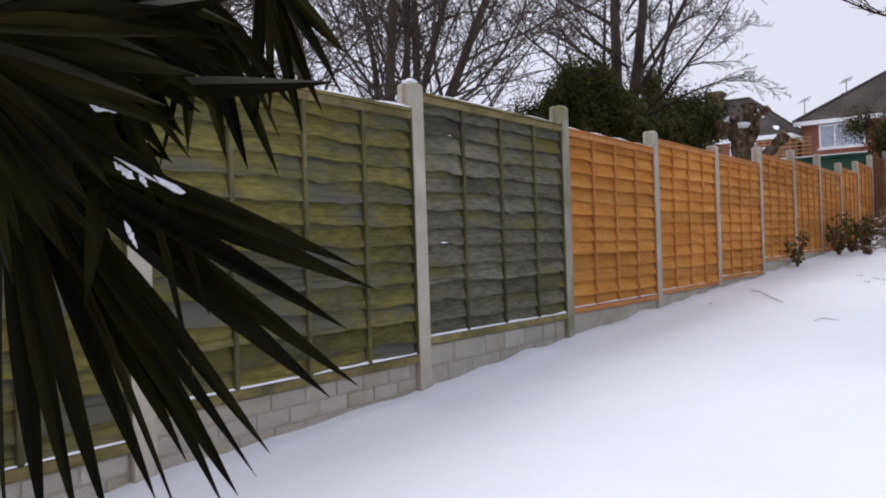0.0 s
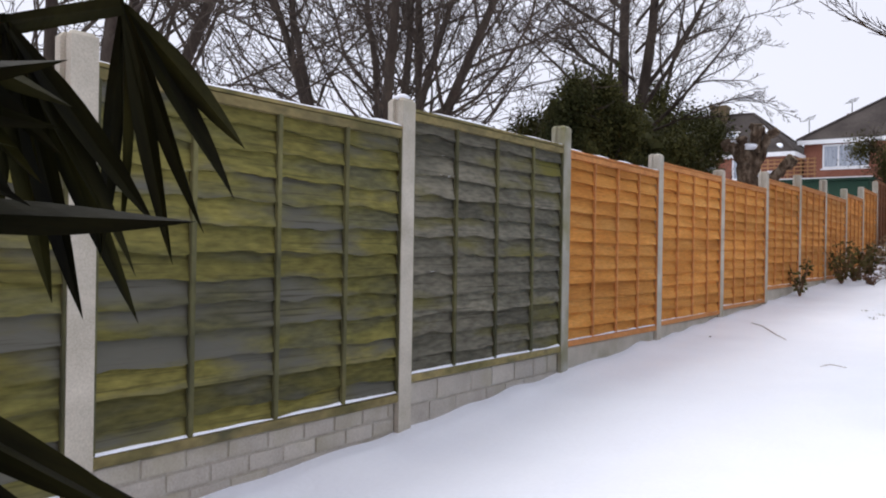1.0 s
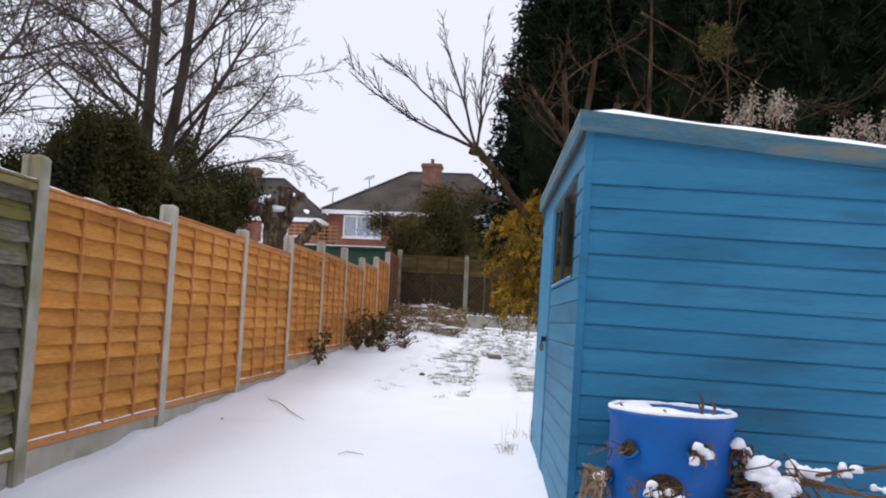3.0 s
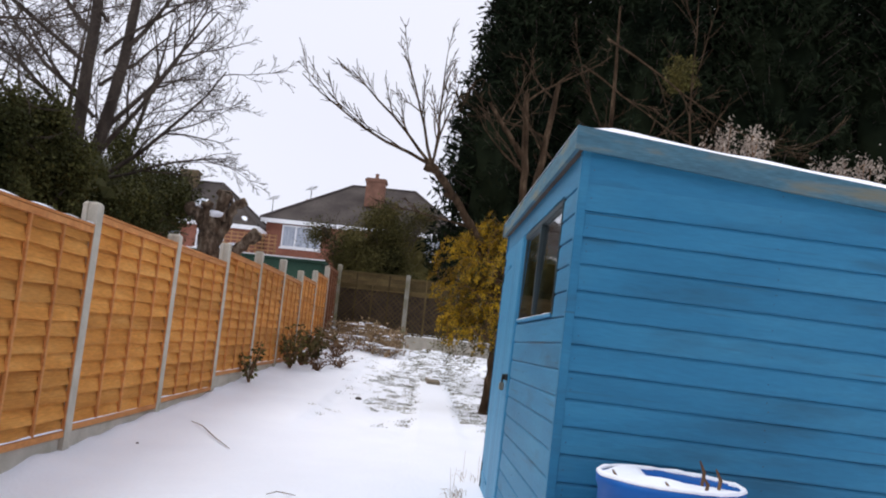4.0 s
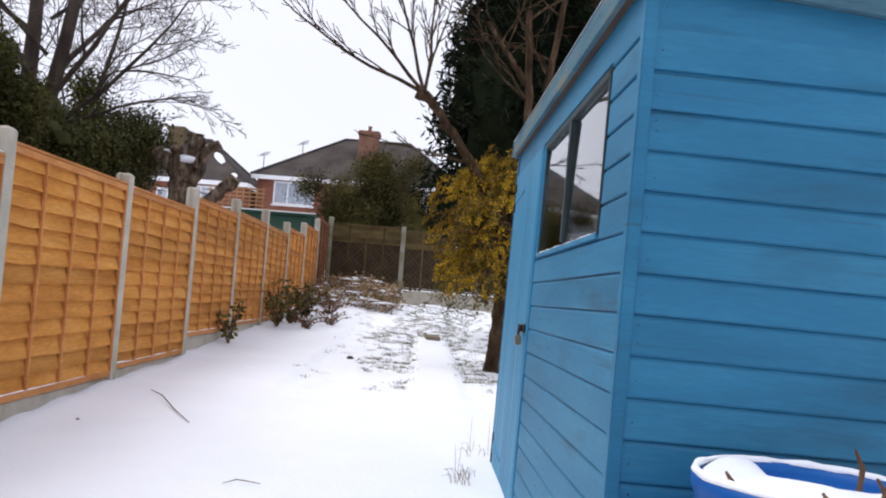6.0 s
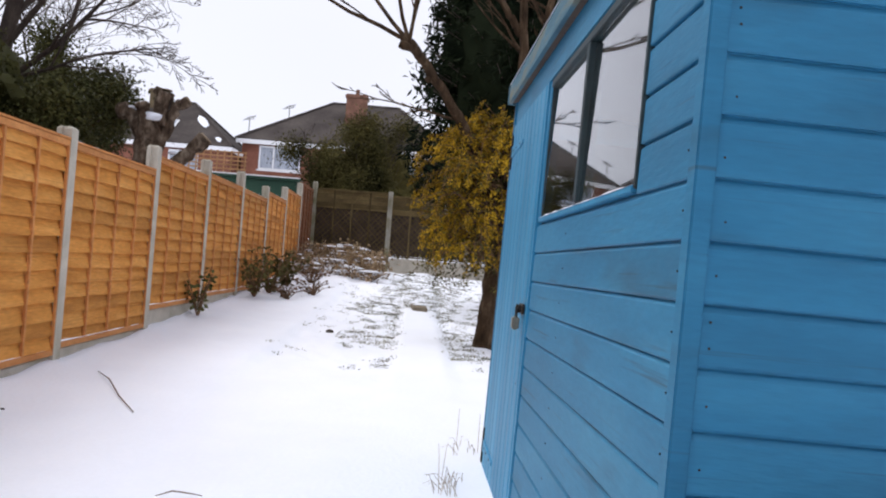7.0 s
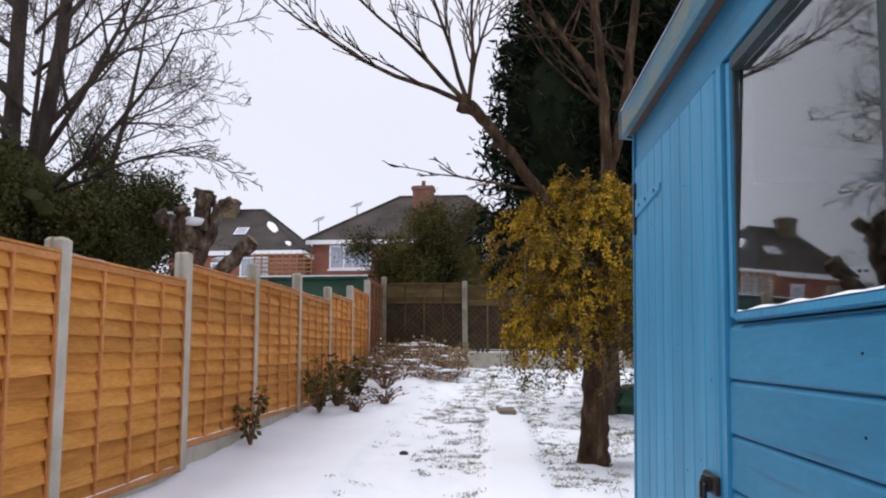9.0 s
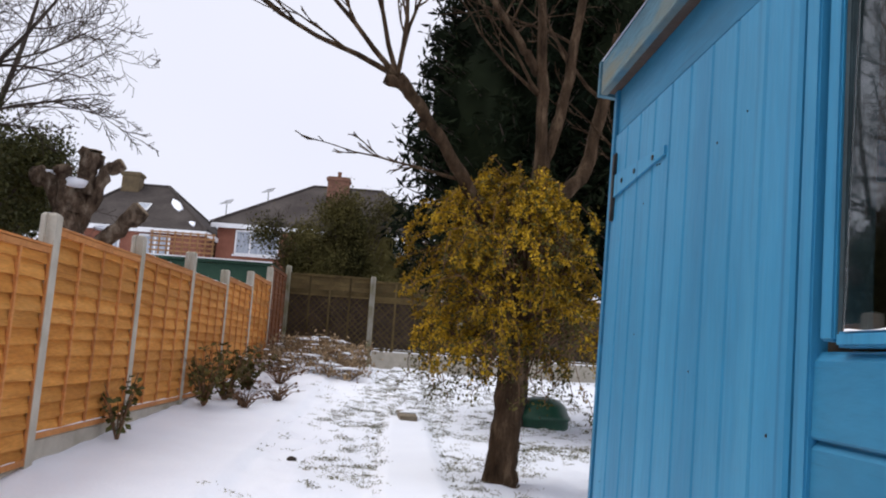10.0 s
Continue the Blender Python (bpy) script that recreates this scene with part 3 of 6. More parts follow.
def board_side(v0, v1, w, h):
    prof = [(0.0, 0.0), (-0.012, 0.0), (-0.014, 0.003), (-0.0125, h - 0.012), (-0.0065, h - 0.005), (-0.0045, h - 0.003), (-0.0045, h), (0.0, h)]
    return prism([(q, z + w) for q, z in prof], "y", v0, v1)


WIN = (0.36, 1.67, 1.40, 1.92)          # window opening: v0, v1, w0, w1
DOOR = (1.73, 2.67)
rows = [1.917 - BOARD * i for i in range(20)]
for w in rows:
    h = BOARD
    if w < -0.05:
        continue
    if w + h > top_at(SHED_D):
        ends = [(0.014, w), (min(SHED_D, (SHED_H - w) / SLOPE), w)]
        if w < top_at(SHED_D):
            ends.append((SHED_D, top_at(SHED_D)))
        part("board", prism(ends + [((SHED_H - w - h) / SLOPE, w + h), (0.014, w + h)], "y", -0.0135, 0.0), "blue_board", shed)
    else:
        part("board", board_front(0.014, SHED_D, w, h), "blue_board", shed)
    part("board", board_front(0.014, SHED_D, w, h), "blue_board", shed).matrix_basis = Matrix.Translation((0, SHED_L, 0)) @ Matrix.Diagonal((1, -1, 1, 1))
    segs = [(0.022, DOOR[0] - 0.012, h)]
    if w > WIN[2] - 0.012:
        segs = [(0.022, WIN[0] - 0.002, h)]
    elif w + h > WIN[2] - 0.012:
        segs = [(0.022, WIN[0] - 0.002, h), (WIN[0], DOOR[0] - 0.012, WIN[2] - 0.012 - w)]
    for a, b, hh in segs:
        if hh > 0.03:
            part("board", board_side(a, b, w, hh), "blue_board", shed)
# clipped top courses under the roof
part("board", prism([(0.014, rows[0] + BOARD), ((SHED_H - rows[0] - BOARD) / SLOPE, rows[0] + BOARD), (0.014, top_at(0.014))], "y", -0.0135, 0.0), "blue_board", shed)
part("lintel_board", box(-0.014, 0.0, 0.022, SHED_L, WIN[3] + 0.012, SHED_H, 0.002), "blue_board", shed)
# frame: corner trims and back walls
for v0, v1 in ((-0.019, 0.0215), (SHED_L - 0.012, SHED_L + 0.016)):
    part("corner_trim", box(-0.0225, 0.0135, v0, v1, -0.02, SHED_H, 0.003), "blue_board", shed)
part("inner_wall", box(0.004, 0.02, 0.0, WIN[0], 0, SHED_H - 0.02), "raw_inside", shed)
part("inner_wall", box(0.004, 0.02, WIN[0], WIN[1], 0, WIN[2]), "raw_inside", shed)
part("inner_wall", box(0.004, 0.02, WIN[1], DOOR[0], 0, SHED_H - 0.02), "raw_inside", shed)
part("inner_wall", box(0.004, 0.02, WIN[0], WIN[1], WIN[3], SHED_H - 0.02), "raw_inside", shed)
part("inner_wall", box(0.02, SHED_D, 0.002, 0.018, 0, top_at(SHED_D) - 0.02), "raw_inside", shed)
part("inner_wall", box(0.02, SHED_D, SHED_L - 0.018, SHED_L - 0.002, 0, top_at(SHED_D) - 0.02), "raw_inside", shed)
part("rear_wall", box(SHED_D, SHED_D + 0.02, 0, SHED_L, -0.1, top_at(SHED_D)), "blue_board", shed)
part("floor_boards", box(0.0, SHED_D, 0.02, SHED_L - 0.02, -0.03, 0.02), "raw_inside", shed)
part("bearer", box(0.02, SHED_D, -0.02, 0.06, -0.2, -0.045), "dark_wood", shed)

# roof deck, fascias, felt edge, snow
OV = 0.055


def slab(u0, u1, v0, v1, lo, hi):
    return prism([(u0, top_at(u0) + lo), (u1, top_at(u1) + lo), (u1, top_at(u1) + hi), (u0, top_at(u0) + hi)], "y", v0, v1)


part("roof_deck", slab(-OV + 0.02, SHED_D + 0.1, -OV + 0.02, SHED_L + OV - 0.02, 0.0, 0.03), "dark_wood", shed)
part("fascia", slab(-OV - 0.004, SHED_D + 0.1, -OV, -OV + 0.02, -0.008, 0.085), "worn_blue", shed, "weathered blue-grey fascia board")
part("fascia", slab(-OV - 0.004, SHED_D + 0.1, SHED_L + OV - 0.02, SHED_L + OV, -0.008, 0.085), "worn_blue", shed, "weathered blue-grey fascia board")
part("fascia", box(-OV, -OV + 0.018, -OV + 0.022, SHED_L + OV - 0.022, SHED_H - 0.004, SHED_H + 0.09, 0.002), "worn_blue", shed, "weathered blue-grey fascia board")
part("soffit_batten", box(-OV + 0.02, -0.015, -OV + 0.022, SHED_L + OV - 0.022, SHED_H + 0.004, SHED_H + 0.014), "dark_wood", shed)
vs, fs = [], []
for i in range(41):
    u = -OV - 0.004 + (SHED_D + 0.1 + OV) * i / 40
    for j in range(61):
        v = -OV - 0.002 + (SHED_L + 2 * OV + 0.004) * j / 60
        e = min(i, 40 - i, 3) / 3 * min(j, 60 - j, 3) / 3
        vs.append((u, v, top_at(u) + 0.084 + (0.045 + 0.012 * noise.noise(Vector((u * 3, v * 3, 0)))) * (1 - (1 - e) ** 2)))
for i in range(40):
    for j in range(60):
        fs.append((i * 61 + j, (i + 1) * 61 + j, (i + 1) * 61 + j + 1, i * 61 + j + 1))
roof_snow = part("roof_snow", (vs, fs), "snow", smooth=True)
roof_snow.matrix_basis = shed.matrix_basis.copy()
tagged(roof_snow, "even layer of snow lying on the shed roof", "snow")

# window with two panes
win = empty("window")
win.parent = shed
v0, v1, w0, w1 = WIN
mid = 0.995
part("frame", box(-0.018, 0.03, v0, v0 + 0.018, w0, w1, 0.003), "window_wood", win)
part("frame", box(-0.014, 0.03, v1 - 0.030, v1, w0, w1, 0.003), "blue_door", win)
part("frame", box(-0.010, 0.03, v1 - 0.045, v1 - 0.032, w0, w1, 0.002), "window_wood", win)
part("frame", box(-0.018, 0.03, v0 + 0.02, v1 - 0.047, w1 - 0.03, w1, 0.003), "window_wood", win)
part("mullion", box(-0.020, 0.03, mid - 0.018, mid + 0.018, w0 + 0.022, w1 - 0.032, 0.003), "window_wood", win)
part("sill", box(-0.020, 0.03, v0 + 0.02, v1 - 0.047, w0 - 0.008, w0 + 0.010, 0.003), "blue_door", win)
for a, b in ((v0 + 0.018, mid - 0.018), (mid + 0.018, v1 - 0.045)):
    p = part("pane", box(-0.005, -0.001, a, b, w0 + 0.012, w1 - 0.03), "glass", win, "dark reflecting window glass")
    p.matrix_basis = Matrix.Translation((-0.003, 0, (w0 + w1) / 2)) @ pose(0, 0, 0, 0, 1.2, 0) @ Matrix.Translation((0.003, 0, -(w0 + w1) / 2))
    p.visible_shadow = False
part("jamb", box(-0.020, 0.012, WIN[1] + 0.012, DOOR[0] - 0.012, 0.0, WIN[3] + 0.010, 0.003), "blue_door", shed)
for a, b, sd in ((v0 + 0.03, mid - 0.03, 4), (mid + 0.03, v1 - 0.062, 9)):
    s = snow_strip(-0.019, -0.006, a, b, w0 + 0.010, 0.0045, sd, "little snow drifted on the shed window sill")
    s.matrix_basis = shed.matrix_basis.copy()

# door of upright boards with hinge, hasp and padlock
door = empty("door", pose(0, 0, 0))
door.parent = shed
nb = 9
bw = (DOOR[1] - DOOR[0]) / nb
for i in range(nb):
    a = DOOR[0] + i * bw
    part("board", prism([(0.0, a), (-0.016, a), (-0.021, a + 0.006), (-0.021, a + bw - 0.006), (-0.016, a + bw - 0.0005), (0.0, a + bw - 0.0005)], "z", 0.02, WIN[3] + 0.004), "blue_door", door)
for wz in (WIN[3] - 0.13, 0.35):
    bm = prism([(DOOR[1] - 0.03, -0.028), (DOOR[1] - 0.03, 0.028), (DOOR[1] - 0.40, 0.009), (DOOR[1] - 0.40, -0.009)], "x", -0.026, -0.021)
    hinge = part("hinge", bm, "blue_door", door, "painted steel strap hinge")
    hinge.location = (0, 0, wz)
    part("hinge_plate", box(-0.029, -0.018, DOOR[1] - 0.028, DOOR[1] - 0.008, wz - 0.085, wz + 0.085, 0.003), "iron", door, "dark rusty hinge plate")
    for q in (0.10, 0.20, 0.33):
        part("screw", box(-0.029, -0.0255, DOOR[1] - q - 0.006, DOOR[1] - q + 0.006, wz - 0.006, wz + 0.006, 0.002), "iron", door)
part("hasp", box(-0.030, -0.0215, DOOR[0] + 0.0, DOOR[0] + 0.11, 1.045, 1.085, 0.003), "iron", door, "dark steel hasp")
part("staple", box(-0.046, -0.030, DOOR[0] + 0.03, DOOR[0] + 0.042, 1.05, 1.08, 0.003), "iron", door)
lk = part("padlock", box(-0.062, -0.034, DOOR[0] + 0.015, DOOR[0] + 0.062, 0.985, 1.035, 0.006), "padlock", door, "small weathered brass padlock")
vs, fs = [], []
tube(vs, fs, [(-0.047, DOOR[0] + 0.024, 1.03), (-0.047, DOOR[0] + 0.024, 1.065), (-0.047, DOOR[0] + 0.038, 1.08), (-0.047, DOOR[0] + 0.053, 1.065), (-0.047, DOOR[0] + 0.053, 1.03)], [0.004] * 5, 6)
part("shackle", (vs, fs), "iron", door)
for k in range(26):
    v = DOOR[0] + (k % 9 + random.uniform(0.3, 0.7)) * bw
    s = random.uniform(0.0012, 0.0026)
    wz = random.choice((0.35, 1.05, 1.72)) + random.uniform(-0.06, 0.06) if k % 3 else random.uniform(0.4, 1.85)
    part("nail", box(-0.0225, -0.0205, v - s, v + s, wz - s, wz + s, 0.0008), "iron", door)
# nail heads down the corner of both walls
nail = bar_mesh("nail", box(-0.002, 0.002, -0.002, 0.002, -0.002, 0.002, 0.0008), "iron")
for w in rows:
    if w > 0:
        for u in (0.032, 0.80, 1.55):
            shared("nail", nail, shed, pose(u + random.uniform(-0.006, 0.006), -0.0135, w + random.uniform(0.03, 0.06)))
            if random.random() < 0.4:
                shared("nail", nail, shed, pose(u + random.uniform(-0.006, 0.006), -0.0135, w + 0.075))
        if w < WIN[2]:
            shared("nail", nail, shed, pose(-0.0135, 0.05, w + 0.05))
            shared("nail", nail, shed, pose(-0.0135, 1.1, w + 0.05))

# ---- blue planting barrel ----
BX, BY = 0.455, 5.0
BZ = ground_z(BX, BY) - 0.06
BR, BH = 0.25, 0.97 - BZ
barrel = empty("barrel", pose(BX, BY, BZ, 0, 0.8, 0))
tagged(barrel, "blue plastic planting barrel with cut pockets, filled with snow", "barrel")
bm = bmesh.new()
prof = [(0.0, 0.02), (BR * 0.93, 0.0), (BR * 0.965, 0.02), (BR * 0.97, BH * 0.30), (BR * 0.99, BH * 0.33), (BR * 0.99, BH * 0.36), (BR * 0.965, BH * 0.39), (BR * 0.96, BH * 0.62), (BR * 0.985, BH * 0.66),
        (BR * 0.985, BH * 0.70), (BR * 0.955, BH * 0.74), (BR * 0.96, BH * 0.93), (BR * 1.0, BH * 0.965), (BR, BH), (BR * 0.93, BH + 0.004), (BR * 0.92, BH - 0.02), (BR * 0.915, BH * 0.7), (0.0, BH * 0.7)]
N = 48
rings = []
for r, z in prof:
    rings.append([bm.verts.new((r * math.cos(2 * math.pi * k / N), r * math.sin(2 * math.pi * k / N), z)) for k in range(N)] if r else [bm.verts.new((0, 0, z))])
for a, b in zip(rings, rings[1:]):
    for k in range(N):
        ka, kb = (k + 1) % N, (k + 1) % N
        if len(a) == 1:
            bm.faces.new([a[0], b[kb], b[k]])
        elif len(b) == 1:
            bm.faces.new([a[k], a[ka], b[0]])
        else:
            bm.faces.new([a[k], a[ka], b[kb], b[k]])
bmesh.ops.recalc_face_normals(bm, faces=bm.faces[:])
part("body", bm, "barrel_blue", barrel, smooth=True)

# ---- far houses ----
def house(name, x0, x1, y0, depth, ground, eave, ridge_z, ridge_a, ridge_b, label):
    ob = empty(name, pose(0, 0, 0))
    y1 = y0 + depth
    part("wall", box(x0 + 0.3, x1 - 0.3, y0 + 0.3, y1 - 0.3, ground - 0.5, eave - 0.05), "house_brick", ob)
    ym = (y0 + y1) / 2
    c = [(x0, y0, eave), (x1, y0, eave), (x1, y1, eave), (x0, y1, eave), (ridge_a, ym, ridge_z), (ridge_b, ym, ridge_z)]
    bm = bmesh.new()
    bv = [bm.verts.new(v) for v in c]
    for f in ((0, 1, 5, 4), (1, 2, 5), (2, 3, 4, 5), (3, 0, 4), (3, 2, 1, 0)):
        bm.faces.new([bv[i] for i in f])
    part("roof", bm, "roof_tile", ob)
    for a, b in ((4, 0), (4, 3), (5, 1), (5, 2), (4, 5)):
        vs, fs = [], []
        tube(vs, fs, [c[a], c[b]], [0.09, 0.09], 6)
        part("ridge_tiles", (vs, fs), "roof_tile", ob)
    part("gutter_board", box(x0 + 0.02, x1 - 0.02, y0 - 0.03, y0 + 0.05, eave - 0.24, eave - 0.02, 0.01), "white_paint", ob, "white fascia board and gutter")
    part("gutter_board", box(x1 - 0.05, x1 + 0.03, y0 + 0.06, y1, eave - 0.24, eave - 0.02, 0.01), "white_paint", ob, "white fascia board and gutter")
    return tagged(ob, label, "house")


def house_window(ob, x0, x1, y, z0, z1, lights):
    w = empty("window")
    w.parent = ob
    part("glass", box(x0 + 0.03, x1 - 0.03, y - 0.03, y - 0.02, z0 + 0.03, z1 - 0.03), "curtain", w, "window glass with pale curtains behind")
    for a, b, c, d in ((x0, x1, z1 - 0.09, z1), (x0, x1, z0, z0 + 0.09)):
        part("frame", box(a, b, y - 0.08, y - 0.032, c, d, 0.01), "white_paint", w)
    xs = [x0] + [x0 + (x1 - x0) * f for f in lights] + [x1 - 0.08]
    for x in xs:
        part("frame", box(x, x + 0.08, y - 0.08, y - 0.032, z0 + 0.092, z1 - 0.092, 0.01), "white_paint", w)
    part("sill", box(x0 - 0.08, x1 + 0.08, y - 0.16, y - 0.082, z0 - 0.08, z0 - 0.002, 0.01), "white_paint", w)


def chimney(ob, x0, x1, y0, y1, z0, z1, pots=2, mat="chimney_brick"):
    c = part("chimney", box(x0, x1, y0, y1, z0, z1, 0.02), mat, ob)
    part("corbel", box(x0 - 0.07, x1 + 0.07, y0 - 0.07, y1 + 0.07, z1 - 0.22, z1 - 0.06, 0.02), mat, c)
    for k in range(pots):
        vs, fs = [], []
        x = x0 + (x1 - x0) * (k + 0.5) / pots
        tube(vs, fs, [(x, (y0 + y1) / 2, z1 - 0.02), (x, (y0 + y1) / 2, z1 + 0.2), (x, (y0 + y1) / 2, z1 + 0.32)], [0.12, 0.10, 0.12], 8, True)
        part("pot", (vs, fs), mat, c)


h2 = house("house", -9.95, 1.3, 46.0, 9.0, 2.4, 7.15, 10.15, -5.6, -1.9, "brick house with dark hipped roof and white gutters")
house_window(h2, -8.75, -6.6, 46.3, 5.65, 6.88, (0.33,))
house_window(h2, -1.2, 0.2, 46.3, 5.65, 6.88, (0.5,))
chimney(h2, -4.66, -3.56, 48.0, 48.9, 8.6, 10.29, 1)
chimney(h2, -8.7, -8.2, 51.5, 52.1, 8.2, 8.95, 1)
h1 = house("house", -16.6, -9.6, 44.0, 9.0, 2.3, 6.40, 9.15, -14.8, -12.85, "brick bungalow with dark hipped tile roof and skylights")
house_window(h1, -14.2, -13.6, 44.3, 5.05, 5.85, ())
house_window(h1, -12.75, -11.3, 44.3, 5.05, 6.1, (0.5,))
chimney(h1, -15.0, -14.1, 47.6, 48.3, 8.3, 9.65, 0, "mossy_brick")
far = house("house", 2.6, 9.5, 52.0, 8.0, 2.4, 6.6, 8.6, 5.0, 7.0, "distant brick house with tiled roof")
chimney(far, 1.1, 1.75, 49.5, 50.1, 6.0, 8.35, 1)


# Unseen wall added behind the camera to block sky light from the shed front.
own = part("wall_house", box(-5.5, 7.5, -4.6, -4.2, -0.8, 5.6, 0.01), "house_brick")
tagged(own, "plain red brick wall added out of view to darken the shed front", "wall", kind="structure")


def aerial(x, y, z, h):
    vs, fs = [], []
    tube(vs, fs, [(x, y, z), (x, y, z + h)], [0.03, 0.025], 5)
    for k in range(4):
        tube(vs, fs, [(x - 0.35 + 0.06 * k, y - 0.25 + 0.2 * k, z + h - 0.1 + 0.1 * k), (x + 0.3, y - 0.25 + 0.2 * k, z + h + 0.02 + 0.1 * k)], [0.015, 0.015], 4)
    tagged(part("tv_aerial", (vs, fs), "iron"), "thin metal television aerial on the roof", "aerial")


aerial(-8.3, 51.8, 8.8, 1.1)
aerial(-10.6, 52.0, 7.0, 2.1)

# ---- back fence: concrete posts, trellis panels, low wall ----
BACK_Y = 23.5
back_fence = empty("back_fence")
tagged(back_fence, "old brown trellis fence with concrete posts closing the garden", "fence")
BACK_POSTS = [(-2.83, 3.14), (-1.02, 3.03), (0.88, 2.97), (2.78, 2.9), (4.68, 2.85)]
for x, top in BACK_POSTS:
    concrete_post(x, BACK_Y, 0.9, top, "mossy_concrete", "old grey concrete post of the back fence", back_fence)
for (xa, ta), (xb, tb) in zip(BACK_POSTS, BACK_POSTS[1:]):
    pn = empty("trellis_panel", pose(xa + 0.05, BACK_Y, 1.47))
    pn.parent = back_fence
    tagged(pn, "old brown trellis fence panel with diamond lattice")
    w, h = xb - xa - 0.1, min(ta, tb) - 0.03 - 1.47
    for a, b, c, d in ((0, w, h - 0.04, h), (0, w, 0, 0.04), (0, w, h - 0.46, h - 0.42)):
        part("rail", box(a, b, -0.03, 0.015, c, d, 0.003), "old_fence", pn)
    for i in range(5):
        x = w * i / 4
        part("upright", box(max(0, x - 0.02), min(w, x + 0.02), -0.034, -0.031, 0.042, h - 0.042), "old_fence", pn)
    for i in range(4):
        part("board", box(0, w, 0.016, 0.03, h - 0.42 + 0.1 * i, h - 0.42 + 0.1 * i + 0.094), "old_fence", pn)
    hb = h - 0.47
    # dark sheet added for the dark background seen between the laths
    part("back_board", box(0, w, 0.034, 0.042, 0.045, h - 0.43), "dark_wood", pn)
    n = int((w + hb) / 0.13)
    for sgn in (1, -1):
        for i in range(n):
            x = -hb + 0.13 * i
            p0, p1 = max(0, -x), min(hb, w - x)
            if p1 - p0 < 0.05:
                continue
            pts = [(x + p0, p0), (x + p1, p1)]
            if sgn < 0:
                pts = [(w - a, b) for a, b in pts]
            (xa_, za_), (xb_, zb_) = pts
            dx, dz = 0.011, 0.011
            yb_ = -0.012 if sgn > 0 else 0.0
            bm = prism([(xa_ - dx, za_ + 0.045), (xa_ + dx, za_ + 0.045), (xb_ + dx, zb_ + 0.045), (xb_ - dx, zb_ + 0.045)], "y", yb_, yb_ + 0.01)
            part("lath", bm, "old_fence", pn)
low_wall = part("low_wall", box(-0.95, 4.6, BACK_Y - 0.06, BACK_Y + 0.03, 0.9, 1.455, 0.01), "concrete")
tagged(low_wall, "low grey concrete gravel boards under the back fence", "wall", kind="structure")

# ---- neighbour's green shed and trellis beyond the fence ----
gs = empty("green_shed", pose(0, 0, 0))
part("body", box(-8.3, -3.55, 25.2, 27.2, 1.0, 3.25, 0.02), "green_felt", gs)
part("roof", box(-8.4, -3.45, 25.1, 27.3, 3.252, 3.33, 0.02), "green_felt", gs)
part("roof_edge", box(-8.4, -3.45, 25.07, 25.098, 3.315, 3.345, 0.005), "white_paint", gs, "pale roof edge with snow")
tagged(gs, "dark green flat-roofed garden shed behind the fence", "shed")
tr = empty("trellis", pose(-6.75, 26.6, 3.33))
for i in range(9):
    part("upright", box(0.19 * i, 0.19 * i + 0.04, 0, 0.02, 0.002, 0.76), "trellis_wood", tr)
for i in range(5):
    part("crossbar", box(-0.03, 1.59, -0.022, -0.002, 0.24 + 0.115 * i, 0.28 + 0.115 * i), "trellis_wood", tr)
tagged(tr, "orange-brown square wooden trellis above the shed", "trellis")


# ---- trees ----
def bare_tree(x, y, seed, stems, height, r, mat, label, kids=5, depth=4, spread=0.75, up=0.2, lean=(0, 0), z0=None, tilts=(0.12, 0.42), first=0.3, twigs=16, reach=0.36, thin=0.005, shrink=0.55):
    rnd = random.Random(seed)
    z = (ground_z(x, y) if z0 is None else z0) - 0.1
    ob = empty("tree", pose(x, y, z))
    vs, fs, tv, tf = [], [], [], []
    for s in range(stems):
        a = 2 * math.pi * (s + rnd.random() * 0.6) / stems
        tilt = 0.10 if stems == 1 else rnd.uniform(*tilts)
        way = Vector((math.cos(a) * tilt + lean[0], math.sin(a) * tilt + lean[1], 1)).normalized()
        pts, radii = [Vector((0.1 * math.cos(a) * (stems > 1), 0.1 * math.sin(a) * (stems > 1), 0))], [r]
        n = 9
        for k in range(n):
            way = (way + 0.10 * rand_dir(rnd) + Vector((0, 0, 0.05))).normalized()
            pts.append(pts[-1] + way * height / n)
            radii.append(max(thin, r * (1 - 0.85 * (k + 1) / n)))
        tube(tv, tf, pts, radii, 8)
        for k in range(twigs):
            f = first + (1 - first) * (k + rnd.random()) / twigs
            i = min(int(f * n), n - 1)
            at = pts[i].lerp(pts[i + 1], f * n - i)
            here = (pts[i + 1] - pts[i]).normalized()
            away = (here * 0.8 + spread * rand_dir(rnd).cross(here).normalized() + Vector((0, 0, up))).normalized()
            limb(vs, fs, rnd, at, away, height * reach * (1.25 - 0.7 * f) * rnd.uniform(0.8, 1.2), max(thin, min(0.035, radii[i] * 0.34)), depth - 1, up, 0.30, kids, spread, shrink, 5, None, thin, 0.2)
    part("trunk", (tv, tf), mat, ob, smooth=True)
    part("crown", (vs, fs), mat, ob, "dense bare winter twigs")
    return tagged(ob, label, "tree")


